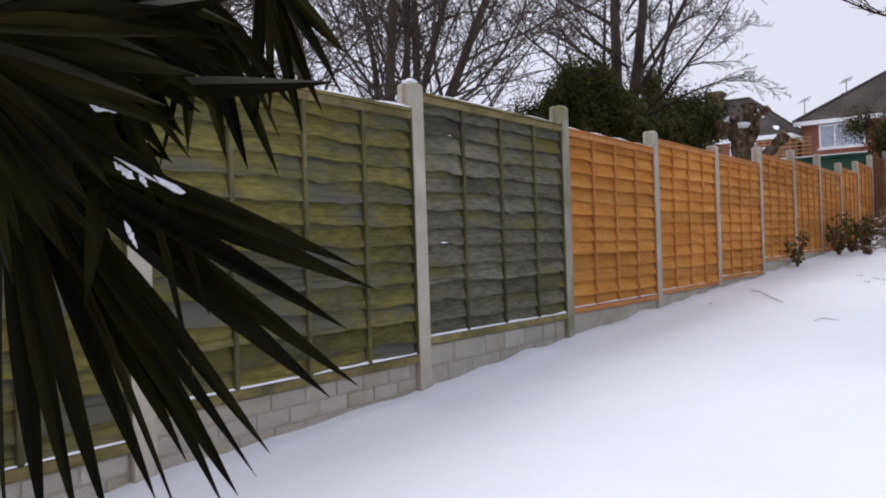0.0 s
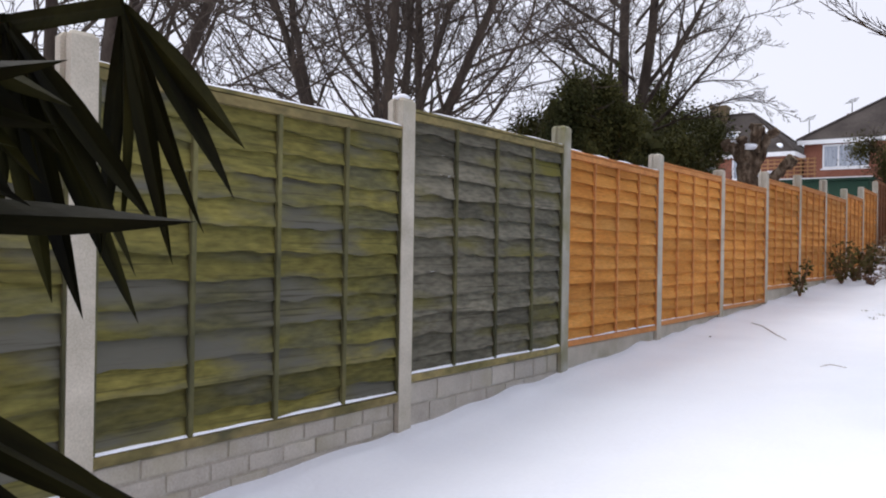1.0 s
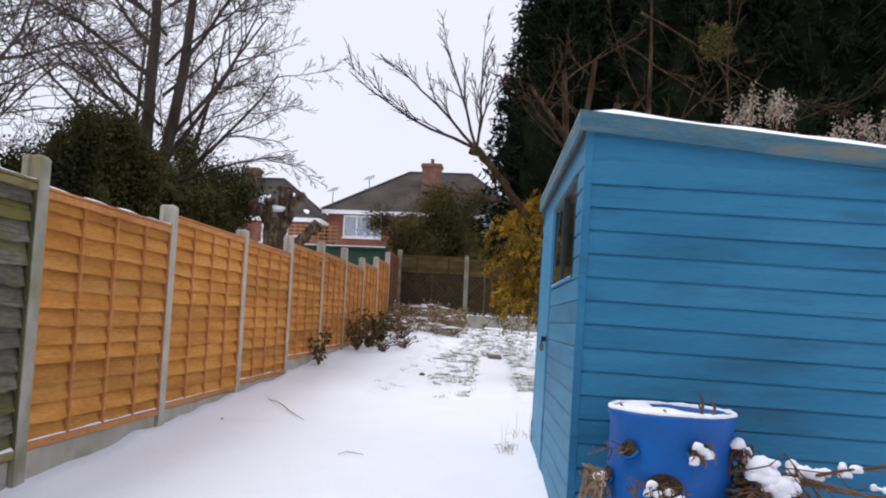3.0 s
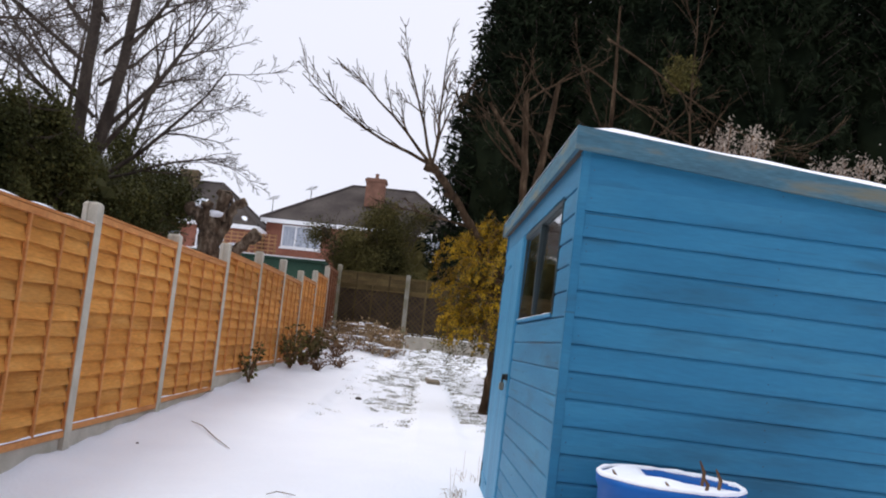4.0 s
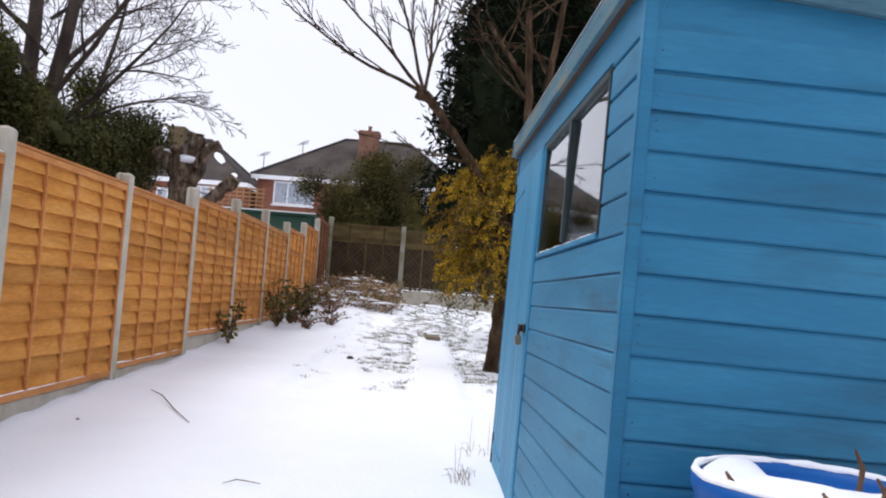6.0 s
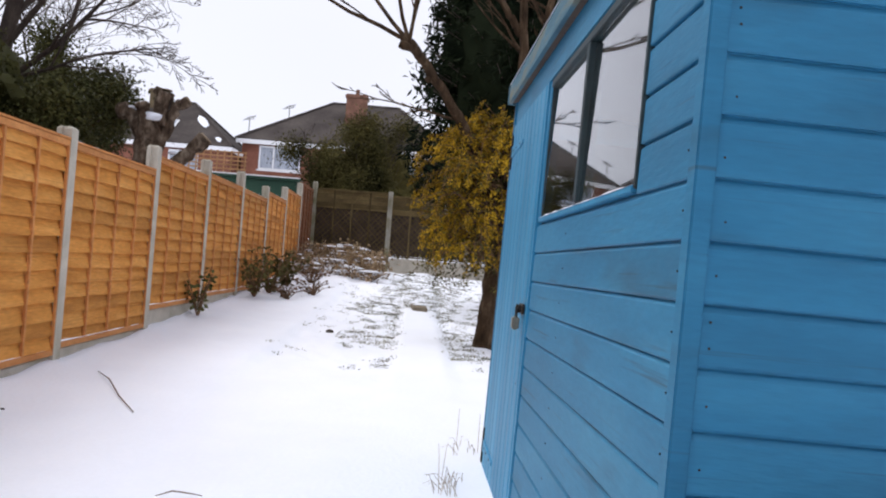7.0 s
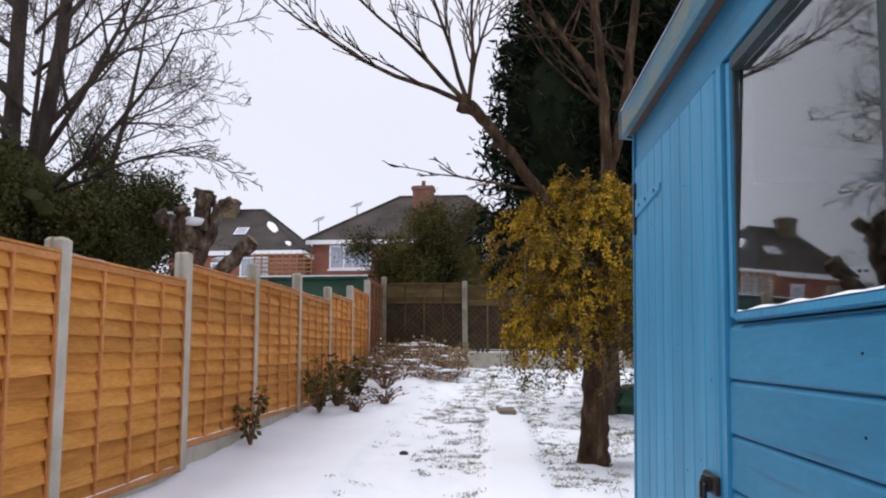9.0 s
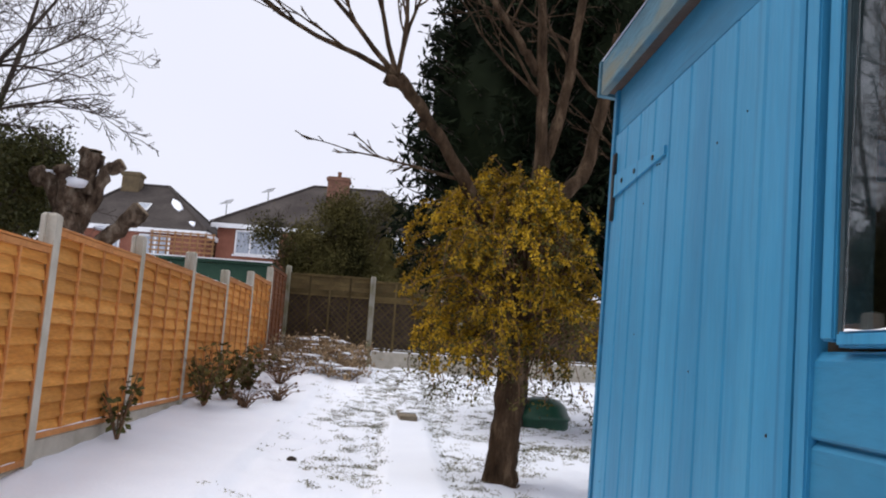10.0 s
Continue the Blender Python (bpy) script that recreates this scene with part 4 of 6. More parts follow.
def blob_bush(x, y, z0, rx, ry, rz, seed, count, mat, label, size=0.09, name="shrub", lumps=26, stem_mat="bark_dark", gaps=0.16):
    """An evergreen bush: stems inside and small leaves in uneven clumps."""
    rng = np.random.default_rng(seed)
    rnd = random.Random(seed)
    ob = empty(name, pose(x, y, z0))
    d = rng.normal(0, 1, (lumps, 3))
    d /= np.linalg.norm(d, axis=1)[:, None]
    d[:, 2] = d[:, 2] * 0.85 + 0.1
    cen = d * np.array([rx, ry, rz]) * rng.uniform(0.35, 0.92, (lumps, 1)) + [0, 0, rz]
    vs, fs = [], []
    for c in cen:
        p0 = Vector((0, 0, -0.1))
        p1 = Vector(c)
        m = p0.lerp(p1, 0.5) + Vector((0, 0, 0.2 * rz)) + 0.1 * rand_dir(rnd)
        tube(vs, fs, [p0, m, p1], [0.05, 0.03, 0.01], 5)
    part("stem", (vs, fs), stem_mat, ob)
    part("crown", leaves(rng, cen, count, np.array([rx, ry, rz]) * gaps, size), mat, ob)
    core = bmesh.new()
    bmesh.ops.create_icosphere(core, subdivisions=4, radius=1.0)
    for v in core.verts:
        k = 0.50 * (1 + 0.5 * noise.noise(v.co * 2.6 + Vector((seed, 0, 0))) + 0.25 * noise.noise(v.co * 7))
        v.co = Vector((v.co.x * rx * k, v.co.y * ry * k, rz + v.co.z * rz * k))
    part("inner_foliage", core, mat, ob)
    return tagged(ob, label, "shrub")


def twin_tree(x, y, seed):
    """A tall tree with two upright stems that part low down, and long arching side branches."""
    rnd = random.Random(seed)
    z = ground_z(x, y) - 0.1
    ob = empty("tree", pose(x, y, z))
    stems = [[(-0.06, 0, 0), (-0.10, 0, 2.0), (-0.14, 0.05, 3.6), (-0.10, 0.0, 5.2), (-0.2, 0.1, 7.0), (-0.1, 0.1, 9.0)],
             [(0.06, 0, 0), (0.10, 0, 2.2), (0.22, 0, 3.3), (0.40, 0.05, 4.6), (0.48, 0.1, 6.4), (0.6, 0, 8.8)]]
    tv, tf, vs, fs = [], [], [], []
    for k, line in enumerate(stems):
        knobby(tv, tf, line, [0.135, 0.115, 0.10, 0.085, 0.055, 0.016], 10, seed + k, 0.06, 0.2, 4)
    boughs = [((0.25, 0, 3.5), (0.7, 0.1, 0.95), 2.6, 0.045), ((0.2, 0, 3.1), (0.85, -0.1, 0.85), 2.9, 0.045), ((0.15, 0, 2.6), (1.0, 0.1, 0.75), 2.9, 0.04), ((0.1, 0, 2.75), (1.0, -0.1, 0.2), 2.3, 0.03),
              ((0.42, 0, 4.8), (0.7, 0.2, 1.0), 2.6, 0.04), ((0.46, 0, 5.8), (0.6, -0.3, 1.0), 2.2, 0.03)]
    for k in range(9):
        h = 3.0 + 0.5 * k
        boughs.append(((-0.12, 0, h), (-1.0, rnd.uniform(-0.5, 0.5), rnd.uniform(0.5, 1.1)), 3.2 - 0.17 * k, 0.04))
    for k in range(10):
        a = rnd.uniform(0, 6.28)
        boughs.append(((0.1, 0, 3.2 + 0.5 * k), (math.cos(a), math.sin(a), 0.9), 2.4 - 0.1 * k, 0.03))
    for at, way, length, r in boughs:
        limb(vs, fs, rnd, at, way, length, r, 3, 0.02, 0.16, 6, 0.75, 0.42, 6, None, 0.004, 0.25)
    part("trunk", (tv, tf), "bark_dark", ob, smooth=True)
    part("crown", (vs, fs), "bark_dark", ob, "arching bare winter branches")
    return tagged(ob, "tall twin-stemmed bare deciduous tree behind the fence", "tree")


twin_tree(-5.85, 14.3, 11)
bare_tree(-7.2, 8.6, 21, 5, 7.0, 0.10, "bark_dark", "bare multi-stemmed tree with dense dark twigs", kids=4, depth=4, spread=1.0, up=0.1, first=0.2, twigs=16, reach=0.42)
bare_tree(-8.5, 11.2, 31, 4, 7.5, 0.10, "bark_dark", "bare multi-stemmed tree with dense dark twigs", kids=4, depth=4, spread=1.0, up=0.1, first=0.2, twigs=16, reach=0.42)
bare_tree(-7.5, 5.0, 41, 4, 6.5, 0.10, "bark_dark", "bare multi-stemmed tree with dense dark twigs", kids=4, depth=4, spread=1.0, up=0.1, first=0.2, twigs=16, reach=0.42)
blob_bush(-6.0, 12.3, 0.5, 1.05, 1.3, 2.0, 15, 90000, "evergreen", "dark evergreen shrub behind the fence", 0.045, lumps=40, gaps=0.095)
blob_bush(-5.7, 14.4, 0.6, 1.7, 2.1, 1.85, 5, 120000, "evergreen", "dark evergreen shrub growing round the tree trunk", 0.045, lumps=46, gaps=0.095)
blob_bush(-7.0, 17.9, 0.7, 1.75, 2.2, 2.2, 6, 110000, "evergreen", "dark evergreen shrub behind the fence", 0.045, lumps=46, gaps=0.095)
blob_bush(-1.85, 27.4, 1.3, 2.6, 1.6, 2.15, 8, 120000, "bush_leaf", "large rounded olive-green evergreen bush behind the back fence", 0.05, lumps=50, gaps=0.095)

bare_tree(-7.9, 18.3, 61, 2, 6.8, 0.10, "bark_dark", "bare deciduous tree with fine spreading twigs behind the fence", kids=4, depth=4, spread=1.1, up=0.05, first=0.35, tilts=(0.05, 0.2), twigs=13, reach=0.42, lean=(0.03, 0))
for bx, seed in ((-3.0, 71), (-1.9, 72), (-0.7, 73)):
    bare_tree(bx, 27.3, seed, 5, 3.6, 0.03, "bark_dark", "thin bare sapling growing through the evergreen bush", kids=3, depth=2, spread=0.7, up=0.3, first=0.6, twigs=5, reach=0.2, z0=1.4, thin=0.006)

# pollarded stump tree just behind the fence
rnd = random.Random(3)
pol = empty("pollarded_tree", pose(-3.72, 14.3, 0.72))
vs, fs = [], []
knobby(vs, fs, [(0, 0, -0.3), (0.0, 0, 0.9), (-0.04, 0, 1.5), (-0.06, 0.02, 1.9), (-0.05, 0.02, 2.12)], [0.20, 0.17, 0.16, 0.17, 0.15], 16, 1, 0.16, 0.35, 5, True)
part("trunk", (vs, fs), "bark_pollard", pol, smooth=True)
for k, (line, radii) in enumerate((
        ([(-0.05, 0, 1.85), (-0.2, -0.02, 2.1), (-0.33, -0.03, 2.24), (-0.41, -0.03, 2.27)], (0.11, 0.085, 0.08, 0.1)),
        ([(-0.05, 0, 1.9), (0.04, 0, 2.2), (0.1, 0, 2.42), (0.1, 0, 2.56)], (0.12, 0.1, 0.09, 0.115)),
        ([(0.0, 0.02, 1.75), (0.16, 0.02, 2.12), (0.25, 0, 2.36), (0.40, 0, 2.46)], (0.1, 0.07, 0.065, 0.07)),
        ([(0.03, 0, 0.95), (0.2, -0.02, 1.45), (0.36, -0.02, 1.72), (0.52, -0.03, 1.86), (0.66, -0.03, 2.0)], (0.13, 0.11, 0.09, 0.08, 0.11)),
        ([(-0.06, -0.05, 1.9), (-0.09, -0.12, 2.2), (-0.13, -0.14, 2.36)], (0.1, 0.075, 0.085)))):
    vs, fs = [], []
    knobby(vs, fs, line, radii, 14, 10 + k, 0.2, 0.5, 4, True)
    part("stub", (vs, fs), "bark_pollard", pol, smooth=True)
    vs, fs = [], []
    c = Vector(line[-1])
    d = (c - Vector(line[-2])).normalized()
    tube(vs, fs, [c, c + d * 0.012], [radii[-1] * 0.8, radii[-1] * 0.74], 10, True)
    part("cut_face", (vs, fs), "cut_wood", pol)
tagged(pol, "thick pollarded tree stump with cut limbs and snow", "tree")
for p, s in (((-0.0, -0.1, 2.2), (0.13, 0.1, 0.07)), ((0.33, -0.02, 1.78), (0.12, 0.07, 0.035)), ((0.27, 0, 2.42), (0.05, 0.05, 0.025)), ((-0.3, -0.02, 2.31), (0.08, 0.06, 0.03))):
    lump = part("snow_patch", snow_lump(None, s, seed=s[0] * 50), "snow", smooth=True)
    lump.location = Vector((-3.72, 14.3, 0.72)) + Vector(p)
    tagged(lump, "patch of snow on the cut tree limb", "snow")


# tall dark conifers behind the shed
def conifer(x, y, h, r, seed, count):
    rng = np.random.default_rng(seed)
    z0 = ground_z(x, y)
    ob = empty("conifer", pose(x, y, z0))
    vs, fs = [], []
    tube(vs, fs, [(0, 0, -0.1), (0, 0, h * 0.5), (0, 0, h * 0.97)], [0.22, 0.13, 0.02], 8)
    t = 0.17 + 0.83 * rng.uniform(0, 1, count // 45) ** 0.9
    ang = rng.uniform(0, 2 * math.pi, len(t))
    rad = r * np.where(t < 0.15, 0.75 + t, 1.0 - 0.75 * np.clip((t - 0.25) / 0.75, 0, 1) ** 1.3) * rng.uniform(0.82, 1.08, len(t))
    lv, lf = [], []
    pts = []
    for f, a, q in zip(t, ang, rad):
        z = f * h * 0.97
        tip = Vector((q * math.cos(a), q * math.sin(a), z + 0.22 * q))
        root = Vector((0, 0, z - 0.15 * q))
        tube(vs, fs, [root, root.lerp(tip, 0.6), tip], [0.03, 0.018, 0.005], 4)
        for s in np.linspace(0.6, 1.0, 8):
            pts.append(tuple(root.lerp(tip, float(s))))
    part("trunk", (vs, fs), "bark_dark", ob)
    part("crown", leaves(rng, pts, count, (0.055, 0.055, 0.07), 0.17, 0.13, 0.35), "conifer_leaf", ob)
    core = bmesh.new()
    bmesh.ops.create_icosphere(core, subdivisions=4, radius=1.0)
    for v in core.verts:
        f = (v.co.z + 1) / 2
        k = (1.0 - 0.8 * max(0, (f - 0.3) / 0.7) ** 1.3) * 0.68 * r * (1 + 0.3 * noise.noise(v.co * 13) + 0.3 * noise.noise(v.co * 4 + Vector((seed, 0, 0))))
        s = math.hypot(v.co.x, v.co.y) or 1
        edge = min(1, s * 2.2)
        v.co = Vector((v.co.x / s * k * edge, v.co.y / s * k * edge, 2.0 + f * (h * 0.88 - 2.0)))
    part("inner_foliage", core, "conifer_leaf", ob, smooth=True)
    tagged(ob, "tall dense dark green conifer behind the shed", "conifer", "row of conifers")


for i, (x, y, h, r) in enumerate([(1.2, 17.2, 9.8, 1.75), (3.2, 16.6, 10.5, 2.0), (5.3, 16.2, 10.5, 2.0), (7.4, 15.6, 10, 1.9)]):
    conifer(x, y, h, r, 50 + i, 56000 if i < 3 else 30000)

# garden tree with a long pruned limb, wrapped in yellow-leaved climber
rnd = random.Random(77)
TX, TY = 0.47, 12.57
TZ = ground_z(TX, TY) - 0.05
gt = empty("garden_tree", pose(0, 0, 0))
vs, fs = [], []
knobby(vs, fs, [(TX, TY, TZ - 0.05), (TX + 0.0, TY, TZ + 0.12), (TX + 0.03, TY, TZ + 0.55), (TX + 0.06, TY, TZ + 1.1), (TX + 0.04, TY, TZ + 1.6)], [0.18, 0.132, 0.115, 0.12, 0.11], 28, 5, 0.055, 0.12, 7)
part("trunk", (vs, fs), "bark_brown", gt, smooth=True)
FORK = Vector((-0.55, 11.75, 3.45))
vs, fs = [], []
knobby(vs, fs, [(TX + 0.02, TY, TZ + 1.45), (TX - 0.12, TY - 0.1, TZ + 1.85), (0.17, 12.3, 2.62), (-0.13, 12.05, 3.0), (-0.37, 11.86, 3.28), FORK], [0.085, 0.064, 0.052, 0.046, 0.045, 0.052], 12, 8, 0.10, 0.3, 5)
knobby(vs, fs, [FORK + Vector((0.05, 0, -0.05)), FORK + Vector((-0.09, -0.02, -0.02))], [0.05, 0.04], 10, 9, 0.2, 0.3, 3, True)
knobby(vs, fs, [Vector((-0.28, 11.93, 3.19)), Vector((-0.36, 11.9, 3.13))], [0.04, 0.03], 8, 12, 0.2, 0.3, 3, True)
part("limb", (vs, fs), "bark_brown", gt, "long pruned limb", smooth=True)
for d, ln, r in (((-1.35, -0.1, 0.62), 1.9, 0.024), ((-0.7, -0.1, 0.75), 1.5, 0.024), ((-0.25, 0.1, 1.0), 1.5, 0.022), ((0.05, -0.1, 1.0), 1.3, 0.02), ((0.16, 0.1, 1.0), 1.3, 0.018)):
    vs, fs = [], []
    limb(vs, fs, rnd, FORK, d, ln, r, 2, 0.05, 0.12, 7, 0.5, 0.36, 5, None, 0.0045, 0.2)
    part("shoot", (vs, fs), "bark_brown", gt)
vs, fs = [], []
limb(vs, fs, rnd, (-0.02, 12.17, 2.82), (-0.95, -0.1, 0.24), 1.0, 0.015, 2, 0.06, 0.12, 6, 0.4, 0.3, 5, None, 0.0045, 0.2)
part("shoot", (vs, fs), "bark_brown", gt)
for a, b, c, r in (((TX + 0.05, TY, 2.0), (0.66, 12.55, 3.1), (0.58, 12.5, 4.7), 0.06), ((0.68, 12.55, 3.05), (0.84, 12.6, 3.7), (1.0, 12.6, 4.9), 0.052), ((0.6, 12.55, 3.85), (0.42, 12.5, 4.1), (0.1, 12.4, 4.5), 0.04),
                   ((0.62, 12.6, 2.6), (1.1, 12.8, 3.1), (1.35, 12.9, 4.4), 0.07)):
    vs, fs = [], []
    a, b, c = Vector(a), Vector(b), Vector(c)
    knobby(vs, fs, [a, a.lerp(b, 0.5), b, b.lerp(c, 0.5), c], [r, r * 0.95, r * 0.85, r * 0.75, r * 0.6], 10, int(r * 999), 0.1, 0.4, 4)
    for k in range(3):
        limb(vs, fs, rnd, b.lerp(c, rnd.random()), (rnd.uniform(-1, 1), rnd.uniform(-0.6, 0.6), rnd.uniform(0.2, 1)), rnd.uniform(0.7, 1.4), r * 0.28, 2, 0.1, 0.2, 3, 0.6, 0.5, 5, None, 0.004)
    part("upper_stem", (vs, fs), "bark_brown", gt)
tagged(gt, "pruned brown garden tree with bare upright shoots", "tree")

# slender bare tree behind the shed
rnd = random.Random(29)
st = empty("tree")
vs, fs = [], []
knobby(vs, fs, [(1.85, 12.9, 0.4), (1.82, 12.9, 2.4), (1.78, 12.85, 4.0), (1.8, 12.9, 6.2)], [0.06, 0.05, 0.038, 0.012], 8, 31, 0.08, 0.3, 5)
part("trunk", (vs, fs), "bark_brown", st, smooth=True)
for at, way, length, r in (((1.8, 12.9, 3.2), (1.0, -0.3, -0.1), 1.7, 0.016), ((1.6, 12.6, 5.6), (1.0, -0.3, -0.75), 2.6, 0.018), ((1.3, 12.6, 5.2), (1.0, -0.4, -0.8), 2.2, 0.014), ((1.8, 12.9, 3.0), (-0.9, -0.3, 0.6), 1.3, 0.016),
                           ((1.8, 12.9, 3.6), (0.7, 0, 1.0), 1.8, 0.018), ((1.8, 12.9, 4.2), (-0.6, -0.2, 1.0), 1.5, 0.014), ((2.9, 12.9, 3.0), (0.05, 0, 1.0), 3.4, 0.022), ((2.95, 12.9, 3.8), (0.9, -0.2, 0.5), 1.8, 0.013)):
    vs, fs = [], []
    limb(vs, fs, rnd, at, way, length, r, 2, 0.02, 0.1, 5, 0.5, 0.35, 5, None, 0.004, 0.2)
    part("branch", (vs, fs), "bark_brown", st)
tagged(st, "slender bare brown tree with arching branches behind the shed", "tree")
mist = empty("mistletoe_clump", pose(2.72, 13.0, 5.35))
cs = [tuple(rand_dir(rnd) * 0.27 * rnd.random() ** 0.4) for k in range(70)]
vs, fs = [], []
for c in cs[::2]:
    tube(vs, fs, [(0, 0, 0), c], [0.006, 0.003], 4)
part("stem", (vs, fs), "olive_leaf", mist)
part("leaves", leaves(np.random.default_rng(3), cs, 1500, (0.03, 0.03, 0.03), 0.05, 0.28, 0.2), "olive_leaf", mist)
tagged(mist, "loose clump of yellow-green leaves among the dark conifers", "plant")

# ---- palm beside the path ----
P_EYE, P_F, P_R = Vector((0.156, 0.218, 1.004)), Vector((-0.586, 0.81, 0)), Vector((0.81, 0.586, 0))
P_U = Vector((0, 0, 1))


def leaflet_mesh(seed, length, width, droop, twist):
    """A long folded, tapering palm blade along local x, hanging towards -z at its tip."""
    rnd = random.Random(seed)
    n = 9
    vs, fs = [], []
    for i in range(n + 1):
        f = i / n
        w = width * (0.25 + 0.75 * min(1, f / 0.38)) * (1 - max(0, (f - 0.5) / 0.5) ** 1.8) + 0.0006
        z = -droop * length * f * f
        fold = w * 0.5
        tw = twist * f
        for s in (-1, 0, 1):
            yy, zz = s * w, (fold if s else 0.0)
            vs.append((length * f, yy * math.cos(tw) - zz * math.sin(tw), z + yy * math.sin(tw) + zz * math.cos(tw)))
    for i in range(n):
        for k in range(2):
            a = 3 * i + k
            fs.append((a, a + 1, a + 4, a + 3))
    me = bpy.data.meshes.new("leaflet")
    me.from_pydata(vs, [], fs)
    me.materials.append(M["palm_leaf_shaded"])
    return me


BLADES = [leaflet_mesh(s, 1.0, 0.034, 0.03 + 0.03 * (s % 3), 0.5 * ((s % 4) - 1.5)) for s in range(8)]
palm = empty("palm_tree", pose(-1.12, 0.62, 0))
tagged(palm, "dark green fan palm in near-black shade tones with snow caught on its leaves", "palm tree")
vs, fs = [], []
PB = ground_z(-1.12, 0.62) - 0.1
tube(vs, fs, [(0, 0, PB), (0, 0, PB + 0.6), (0.01, 0, 1.0), (0.02, 0, 1.22)], [0.12, 0.11, 0.11, 0.08], 14, True)
part("trunk", (vs, fs), "palm_fibre", palm, "fibrous brown palm trunk", smooth=True)
CROWN = Vector((-1.10, 0.62, 1.18))


def frond(px, py, d, a0, a1, count, length, seed, lean=0.0, jitter=0.06):
    """A fan leaf: hub d ahead, its blades spread from angle a0 to a1 (clockwise from the right-hand side)."""
    rnd = random.Random(seed)
    hub = P_EYE + d * (P_F + P_R * px + P_U * py)
    vs, fs = [], []
    local = hub - palm.location
    start = CROWN - palm.location
    tube(vs, fs, [start, start.lerp(local, 0.5) + Vector((0, 0, 0.05)), local], [0.016, 0.012, 0.01], 6)
    st = part("frond", (vs, fs), "palm_leaf_shaded", palm)
    for i in range(count):
        a = radians(a0 + (a1 - a0) * (i + 0.5) / count + rnd.uniform(-2, 2))
        way = (P_R * math.cos(a) - P_U * math.sin(a) + P_F * (lean + rnd.uniform(-jitter, jitter))).normalized()
        side = P_F.cross(way).normalized()
        up = way.cross(side).normalized()
        side = up.cross(way)
        flat = rnd.uniform(-0.5, 0.5)
        s2 = side * math.cos(flat) + up * math.sin(flat)
        u2 = way.cross(s2)
        if u2.z < 0:
            s2, u2 = -s2, -u2
        ln = length * rnd.uniform(0.88, 1.08)
        rot = Matrix((way, s2, u2)).transposed().to_4x4()
        w = 0.43 if ln > 0.4 else 0.38
        shared("leaflet", BLADES[rnd.randrange(8)], st, Matrix.Translation(local) @ rot @ Matrix.Diagonal((ln, w, w if ln < 0.45 else 0.6, 1)))
    return hub


def fan(px, py, d, blades, seed, width=0.43, lean=0.0):
    """A fan leaf whose blades are given one by one as (angle, length)."""
    rnd = random.Random(seed)
    hub = P_EYE + d * (P_F + P_R * px + P_U * py)
    local, start = hub - palm.location, CROWN - palm.location
    vs, fs = [], []
    tube(vs, fs, [start, start.lerp(local, 0.5) + Vector((0, 0, 0.05)), local], [0.016, 0.012, 0.01], 6)
    st = part("frond", (vs, fs), "palm_leaf_shaded", palm)
    for a, ln in blades:
        a = radians(a)
        way = (P_R * math.cos(a) - P_U * math.sin(a) + P_F * (lean + rnd.uniform(-0.08, 0.08))).normalized()
        side = P_F.cross(way).normalized()
        up = way.cross(side).normalized()
        flat = rnd.uniform(-0.7, 0.7)
        s2 = side * math.cos(flat) + up * math.sin(flat)
        u2 = way.cross(s2)
        if u2.z < 0:
            s2, u2 = -s2, -u2
        rot = Matrix((way, s2, u2)).transposed().to_4x4()
        shared("leaflet", BLADES[rnd.randrange(8)], st, Matrix.Translation(local) @ rot @ Matrix.Diagonal((ln, width * rnd.uniform(0.85, 1.1), width, 1)))
    return hub


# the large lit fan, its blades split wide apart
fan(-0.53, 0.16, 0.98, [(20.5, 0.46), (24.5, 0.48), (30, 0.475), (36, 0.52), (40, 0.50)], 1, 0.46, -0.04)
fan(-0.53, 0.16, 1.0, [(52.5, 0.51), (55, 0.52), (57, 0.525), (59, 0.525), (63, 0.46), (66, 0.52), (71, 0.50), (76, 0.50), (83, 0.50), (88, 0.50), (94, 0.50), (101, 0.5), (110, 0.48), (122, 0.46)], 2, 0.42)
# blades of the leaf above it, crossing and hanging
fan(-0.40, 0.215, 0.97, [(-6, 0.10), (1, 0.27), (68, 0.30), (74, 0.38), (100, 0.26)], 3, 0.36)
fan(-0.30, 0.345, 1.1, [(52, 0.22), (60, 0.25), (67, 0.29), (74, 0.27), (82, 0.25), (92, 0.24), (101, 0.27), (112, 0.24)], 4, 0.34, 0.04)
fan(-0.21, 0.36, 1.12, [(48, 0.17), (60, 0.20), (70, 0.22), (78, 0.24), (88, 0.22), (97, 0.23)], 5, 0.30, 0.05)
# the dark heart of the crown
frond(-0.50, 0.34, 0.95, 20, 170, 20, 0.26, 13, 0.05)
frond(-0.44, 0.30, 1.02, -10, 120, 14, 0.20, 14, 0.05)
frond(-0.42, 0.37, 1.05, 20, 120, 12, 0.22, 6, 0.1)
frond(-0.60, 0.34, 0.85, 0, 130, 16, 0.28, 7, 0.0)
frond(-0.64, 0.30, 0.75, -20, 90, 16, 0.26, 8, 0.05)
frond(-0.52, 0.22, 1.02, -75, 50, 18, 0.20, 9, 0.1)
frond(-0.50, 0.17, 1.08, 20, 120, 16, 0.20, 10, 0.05)


